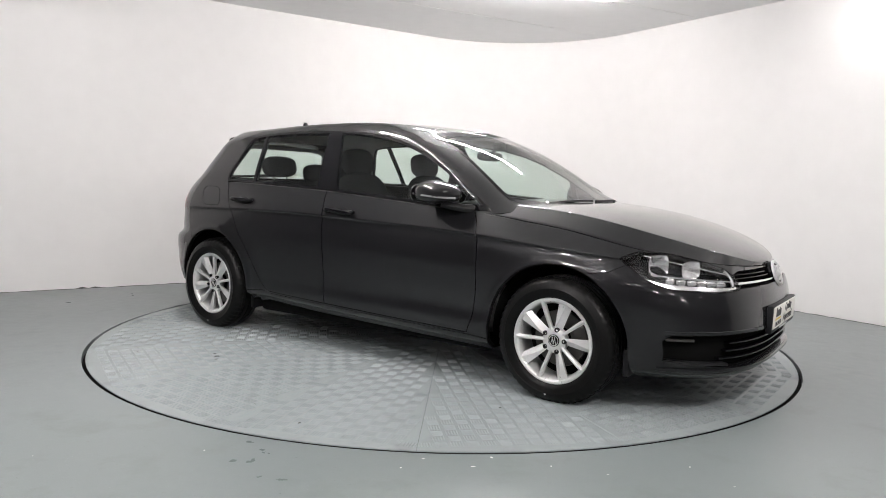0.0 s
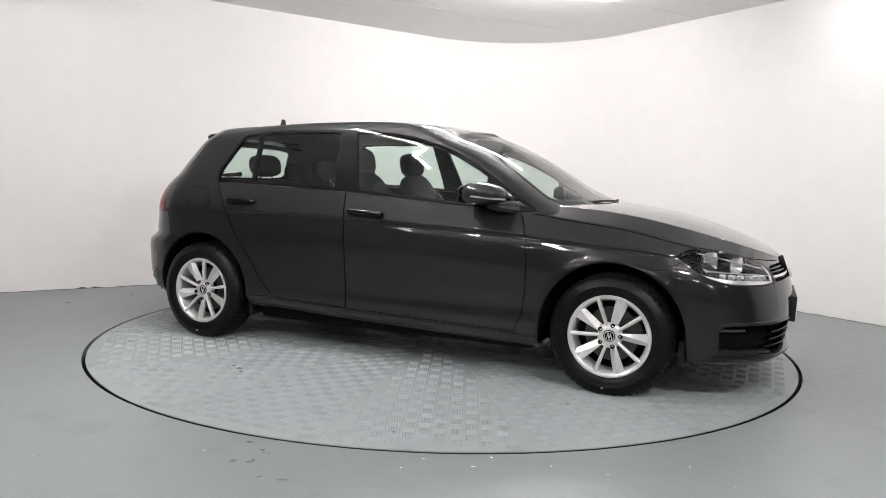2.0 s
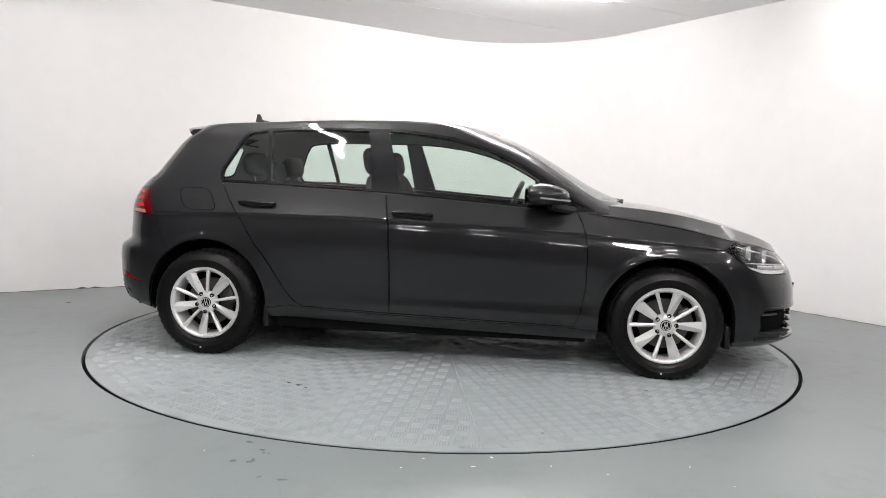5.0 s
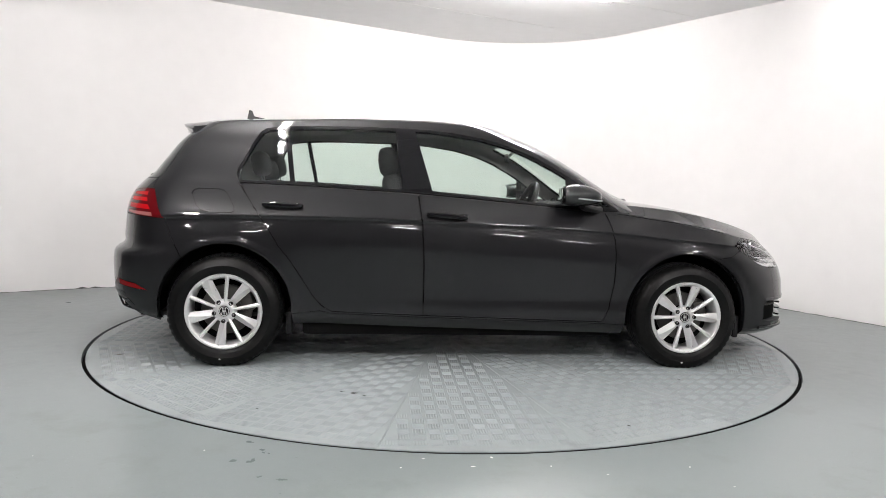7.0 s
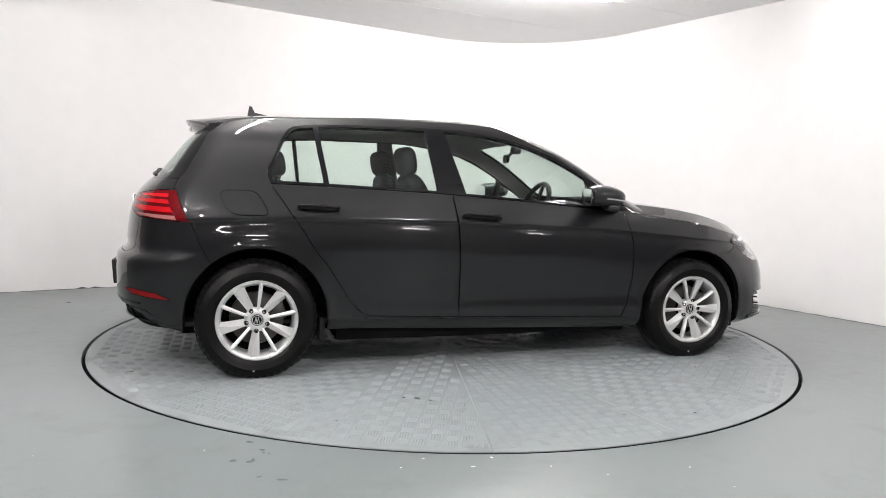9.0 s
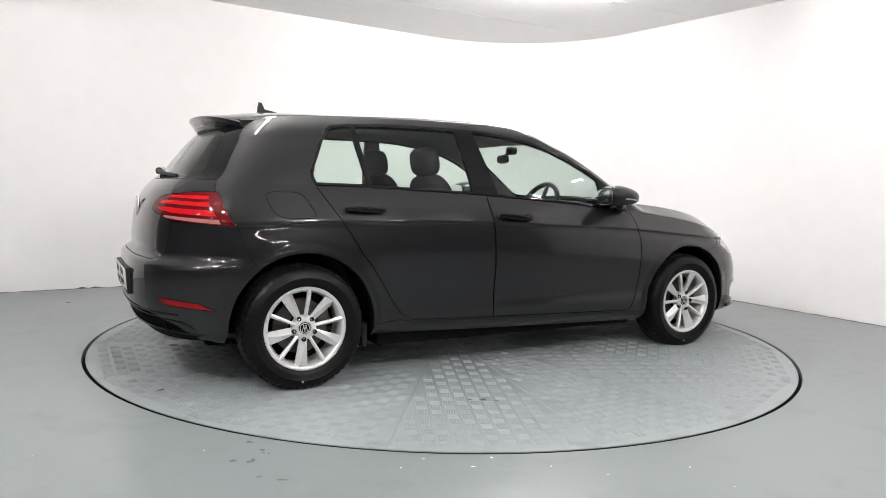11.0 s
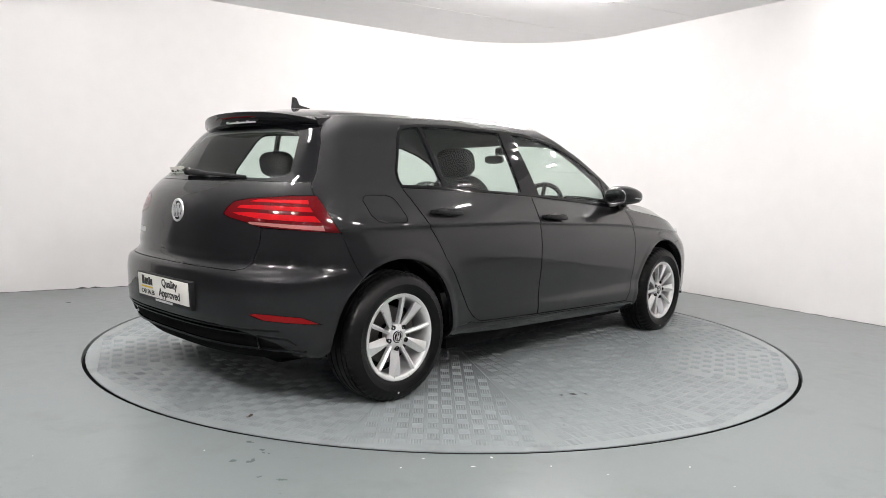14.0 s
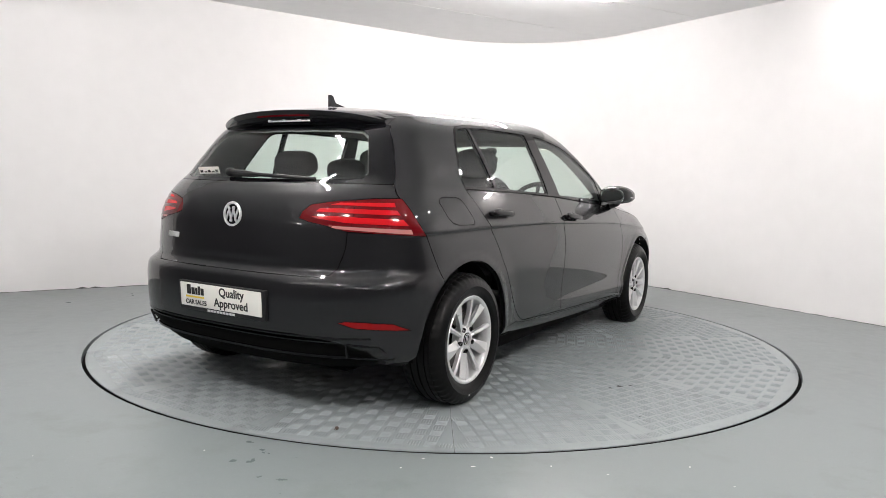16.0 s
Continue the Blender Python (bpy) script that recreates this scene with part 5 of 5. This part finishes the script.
def build_front():
    bm = bmesh.new()
    lathe(bm, [(0.052, 0.0), (0.054, -0.008), (0.060, -0.010), (0.066, -0.006), (0.067, 0.004)], 40, close=True)
    for s, lean in ((-0.030, 20), (-0.015, -20), (0.0, 20), (0.015, -20), (0.030, 20)):
        box(bm, -0.005, 0.005, -0.008, 0.0, -0.040, 0.040, 0.001, Matrix.Translation((s, 0, 0)) @ Matrix.Rotation(radians(lean), 4, "Y"))
    nose = Matrix.Translation((2.132, 0.0, 0.634)) @ Matrix.Rotation(radians(90), 4, "Z") @ Matrix.Rotation(radians(-20), 4, "X")
    bmesh.ops.transform(bm, matrix=nose, verts=bm.verts[:])
    part("round_badge", bm, SILVER, CAR_GRILLE, "round chrome badge of plain bars")
    bm = bmesh.new()
    lathe(bm, [(0.001, -0.003), (0.066, -0.003), (0.068, 0.03)], 40)
    bmesh.ops.transform(bm, matrix=nose, verts=bm.verts[:])
    part("badge_base", bm, GLOSS_BLACK, CAR_GRILLE)
    for z, h, mat, name in ((0.652, 0.007, GLOSS_BLACK, "grille_slat"), (0.637, 0.007, GLOSS_BLACK, "grille_slat"), (0.615, 0.013, CHROME, "chrome_strip")):
        bm = bmesh.new()
        strip(bm, across(ring_line(z, 2.66, 3.0, 18, -0.004)), h, 0.03)
        part(name, bm, mat, CAR_GRILLE)
    for z, f0 in ((0.352, 2.60), (0.318, 2.58), (0.284, 2.54)):
        bm = bmesh.new()
        strip(bm, across(ring_line(z, f0, 3.0, 24, -0.012)), 0.010, 0.03)
        part("intake_slat", bm, GLOSS_BLACK, CAR_FRONT)
    for left in (False, True):
        bm = bmesh.new()
        strip(bm, ring_line(0.368, 2.26, 2.40, 10, -0.016), 0.012, 0.02)
        flipped(bm, left)
        part("fog_trim", bm, DARK_METAL, CAR_FRONT, "silver fog lamp trim")
        bm = bmesh.new()
        strip(bm, ring_line(0.268, 2.24, 2.60, 14, -0.004, -0.012), 0.012, 0.04)
        flipped(bm, left)
        part("intake_edge", bm, TRIM, CAR_FRONT)
        head = CAR_LAMPS[1 if left else 0]
        for f, z, w, h, depth in ((2.285, 0.692, 0.058, 0.050, 0.050), (2.445, 0.676, 0.054, 0.040, 0.045)):
            x, y, _ = ring_line(z, f, f, 1, -0.032)[0]
            bm = scoop(bmesh.new(), w, h, depth)
            lathe(bm, [(0.001, 0.020), (0.006, 0.022), (0.009, 0.034), (0.009, depth)], 14)
            bmesh.ops.transform(bm, matrix=Matrix.Translation((x, y, z)) @ Matrix.Rotation(radians(60), 4, "Z"), verts=bm.verts[:])
            flipped(bm, left)
            part("lamp_reflector", bm, REFLECT, head, "chrome lamp reflector")
        for f0, f1, z, rise in ((2.24, 2.64, 0.735, -0.085), (2.25, 2.64, 0.650, -0.028)):
            bm = bmesh.new()
            strip(bm, ring_line(z, f0, f1, 10, -0.022, rise), 0.007, 0.016)
            flipped(bm, left)
            part("lamp_trim", bm, REFLECT, head)
        for k in range(6):
            f = 2.315 + 0.052 * k
            x, y, z = ring_line(0.626 - 0.003 * k, f, f, 1, -0.030)[0]
            bm = pillow(bmesh.new(), (0.026, 0.044, 0.026), 3.4, Matrix.Translation((x, y, z)) @ Matrix.Rotation(radians(-25 - 7 * k), 4, "Z"))
            flipped(bm, left)
            part("light_cell", bm, REFLECT, head, "chrome daytime light cell")
        bm = bmesh.new()
        tube(bm, [ring_line(0.668 - 0.0085 * k, 2.615 + 0.010 * math.sin(k * 0.4) + 0.002 * k, 2.7, 1, -0.014)[0] for k in range(9)], 0.0065, 8)
        flipped(bm, left)
        part("lamp_trim", bm, REFLECT, head)
    bm = bmesh.new()
    strip(bm, across(ring_line(0.402, 2.26, 3.0, 30, 0.002)), 0.020, 0.04)
    part("bumper_bar", bm, PAINT, CAR_FRONT, "dark grey bar over the lower intake")
    bm = bmesh.new()
    strip(bm, across(ring_line(0.232, 2.22, 3.0, 32, 0.012)), 0.016, 0.06)
    part("bumper_lip", bm, PAINT, CAR_FRONT, "dark grey lower bumper lip")
    # cowl and front wipers
    bm = bmesh.new()
    pts = [Vector((1.155 - 0.26 * (abs(y) / 0.68) ** 2.4, y, 0.945 - 0.028 * (abs(y) / 0.68) ** 2)) for y in [-0.68 + 1.36 * k / 24 for k in range(25)]]
    strip(bm, pts, 0.022, 0.05)
    part("cowl", bm, TRIM, CAR, "black cowl below the windscreen")
    for y0, y1 in ((-0.10, -0.62), (0.46, -0.06)):
        bm = bmesh.new()
        pts = [Vector((1.150 - 0.26 * (abs(y) / 0.68) ** 2.4 + 0.004, y, 0.967 - 0.026 * (abs(y) / 0.68) ** 2 + 0.003 * math.sin(k * 0.5))) for k, y in [(k, y0 + (y1 - y0) * k / 10) for k in range(11)]]
        tube(bm, pts, 0.006, 6)
        part("front_wiper", bm, TRIM, CAR, "black windscreen wiper")
    bm = bmesh.new()
    box(bm, -0.0006, 0.0006, -0.03, 0.03, -0.012, 0.012, 0, Matrix.Translation((0.402, -0.455, 1.300)) @ Matrix.Rotation(radians(55), 4, "Y"))
    part("windscreen_sticker", bm, WHITE_PLATE, CAR, "pale sticker at the top of the windscreen")
    # aerial
    bm = bmesh.new()
    prism(bm, [Vector(p) for p in ((-1.230, -0.016, 1.432), (-1.30, -0.010, 1.446), (-1.316, -0.004, 1.482), (-1.332, -0.004, 1.486), (-1.344, -0.014, 1.424))], (0, 0, 0), (0, 0.02, 0))
    part("roof_aerial", bm, TRIM, CAR, "black fin aerial")


def build_cabin():
    for y in (-0.37, 0.37):
        bm = bmesh.new()
        pillow(bm, (0.54, 0.50, 0.17), 3.2, Matrix.Translation((0.02, y, 0.47)) @ Matrix.Rotation(radians(-8), 4, "Y"))
        pillow(bm, (0.15, 0.47, 0.68), 3.4, Matrix.Translation((-0.31, y, 0.77)) @ Matrix.Rotation(radians(-18), 4, "Y"))
        for s in (-0.19, 0.19):
            pillow(bm, (0.20, 0.11, 0.50), 2.6, Matrix.Translation((-0.28, y + s, 0.74)) @ Matrix.Rotation(radians(-18), 4, "Y"))
        seat = part("front_seat", bm, CABIN, CAR, "dark cloth front seat")
        bm = bmesh.new()
        pillow(bm, (0.115, 0.27, 0.175), 3.0, Matrix.Translation((-0.425, y, 1.168)) @ Matrix.Rotation(radians(-10), 4, "Y"))
        part("headrest", bm, CABIN, seat, "dark headrest")
        for s in (-0.055, 0.055):
            bm = tube(bmesh.new(), [(-0.415, y + s, 1.02), (-0.425, y + s, 1.12)], 0.006, 8)
            part("headrest_post", bm, CHROME, seat, "chrome headrest post")
    bm = bmesh.new()
    pillow(bm, (0.50, 1.30, 0.18), 4, Matrix.Translation((-0.80, 0, 0.50)))
    pillow(bm, (0.16, 1.32, 0.62), 4, Matrix.Translation((-1.10, 0, 0.735)) @ Matrix.Rotation(radians(-18), 4, "Y"))
    bench = part("rear_seat", bm, CABIN, CAR, "dark cloth rear bench")
    for y, w, z in ((-0.37, 0.30, 1.13), (0.0, 0.24, 1.085), (0.37, 0.30, 1.13)):
        bm = pillow(bmesh.new(), (0.10, w, 0.15), 3.0, Matrix.Translation((-1.195, y, z)) @ Matrix.Rotation(radians(-10), 4, "Y"))
        part("headrest", bm, CABIN, bench, "dark headrest")
        for s in (-0.06, 0.06):
            part("headrest_post", tube(bmesh.new(), [(-1.18, y + s, 1.0), (-1.19, y + s, 1.08)], 0.006, 8), CHROME, bench, "chrome headrest post")
    bm = bmesh.new()
    pillow(bm, (0.62, 1.42, 0.34), 4, Matrix.Translation((0.80, 0, 0.74)))
    pillow(bm, (0.25, 0.42, 0.10), 3, Matrix.Translation((0.62, -0.37, 0.90)))
    part("dashboard", bm, CABIN, CAR, "dark dashboard")
    bm = bmesh.new()
    pts = [Vector((0.185 * math.cos(a), 0.185 * math.sin(a), 0)) for a in [2 * math.pi * k / 36 for k in range(37)]]
    tube(bm, pts, 0.017, 8)
    pillow(bm, (0.15, 0.13, 0.05), 2.6, Matrix.Translation((0, 0, -0.015)))
    for a in (0, 180, 270):
        tube(bm, [(0.05 * math.cos(radians(a)), 0.05 * math.sin(radians(a)), -0.01), (0.18 * math.cos(radians(a)), 0.18 * math.sin(radians(a)), 0)], 0.014, 6)
    tube(bm, [(0, 0, -0.02), (0, 0, -0.25)], 0.03, 8)
    bmesh.ops.transform(bm, matrix=Matrix.Translation((0.43, -0.37, 0.885)) @ Matrix.Rotation(radians(-66), 4, "Y") @ Matrix.Rotation(radians(90), 4, "Z"), verts=bm.verts[:])
    part("steering_wheel", bm, TRIM, CAR, "black three-spoke steering wheel")
    bm = pillow(bmesh.new(), (0.03, 0.22, 0.06), 3.2, Matrix.Translation((0.385, 0, 1.222)) @ Matrix.Rotation(radians(-14), 4, "Z"))
    tube(bm, [(0.40, 0, 1.24), (0.45, 0, 1.29)], 0.012, 6)
    pillow(bm, (0.07, 0.08, 0.06), 3, Matrix.Translation((0.455, 0, 1.285)), 12, 8)
    part("inside_mirror", bm, TRIM, CAR, "black inside mirror")
    bm = box(bmesh.new(), -1.78, -1.24, -0.58, 0.58, 0.955, 0.975, 0.006)
    part("parcel_shelf", bm, CABIN, CAR, "black parcel shelf")
    bm = box(bmesh.new(), -1.8, 0.9, -0.74, 0.74, 0.262, 0.285, 0.004)
    part("cabin_floor", bm, CABIN, CAR, "dark carpet floor")


build_mirrors()
build_handles()
build_spoiler()
build_rear()
build_plate(Matrix.Translation((-2.073, -0.022, 0.506)) @ Matrix.Rotation(radians(-90), 4, "Z") @ Matrix.Rotation(radians(4), 4, "X"), CAR_REAR)
build_plate(Matrix.Translation((2.172, 0.0, 0.436)) @ Matrix.Rotation(radians(90), 4, "Z") @ Matrix.Rotation(radians(2), 4, "X"), CAR_FRONT)
build_front()
build_cabin()


# ---- small marks on the floor and on the turntable ----
def blot(name, mat, x, y, size, rng, parent=None, z=0.0012):
    bm = bmesh.new()
    n = 9
    stretch, turn = rng.uniform(0.4, 0.9), rng.uniform(0, 3.14)
    rim, mid = [], bm.verts.new((x, y, z + size * 0.02))
    for k in range(n):
        a = 2 * math.pi * k / n
        r = size * rng.uniform(0.5, 1.0)
        px, py = r * math.cos(a), r * stretch * math.sin(a)
        rim.append(bm.verts.new((x + px * math.cos(turn) - py * math.sin(turn), y + px * math.sin(turn) + py * math.cos(turn), z - 0.001)))
    for k in range(n):
        bm.faces.new((mid, rim[k], rim[(k + 1) % n]))
    return finish(name, bm, mat, parent, smooth=False)


RNG = random.Random(11)
for x, y, s in ((0.202, -2.291, 0.012), (0.129, -2.384, 0.012), (-0.058, -2.321, 0.008), (-0.138, -2.414, 0.007), (0.42, -2.36, 0.006), (0.62, -2.42, 0.007), (1.05, -2.5, 0.006), (-0.9, -2.3, 0.006), (-1.5, -2.4, 0.006), (0.95, -2.33, 0.007)):
    ob = blot("paint_fleck", FLECK, x, y, s, RNG)
    tagged(ob, "small white paint fleck on the floor", "fleck", "flecks on the floor")
for x, y, s, name, mat, text in ((-1.945, -0.69, 0.03, "dry_leaf", LEAF, "brown dry leaf scrap"), (-0.57, -1.46, 0.026, "scuff", SCUFF, "dark scuff mark"), (-0.63, -1.43, 0.02, "scuff", SCUFF, "dark scuff mark"), (-0.52, -1.50, 0.016, "scuff", SCUFF, "dark scuff mark"), (0.3, -1.9, 0.01, "scuff", SCUFF, "dark scuff mark"), (0.65, -1.95, 0.012, "scuff", SCUFF, "dark scuff mark"), (-1.0, -1.7, 0.012, "scuff", SCUFF, "dark scuff mark"), (1.2, -1.2, 0.012, "scuff", SCUFF, "dark scuff mark")):
    tagged(blot(name, mat, x, y, s, RNG, TABLE, 0.0022), text)


def motions():
    rows, table_rows = [], []
    for k in range(33):
        t = k * 0.5
        turn = TURN_START + TURN_SPEED * t
        spin = Matrix.Rotation(radians(turn), 4, "Z")
        table_rows.append((t, spin))
        rows.append((t, spin @ Matrix.Translation((0.0143, -0.0868, 0.0))))
    walk(TABLE, table_rows)
    walk(CAR, rows)


TURN_START, TURN_SPEED = -35.5, 5.865
motions()
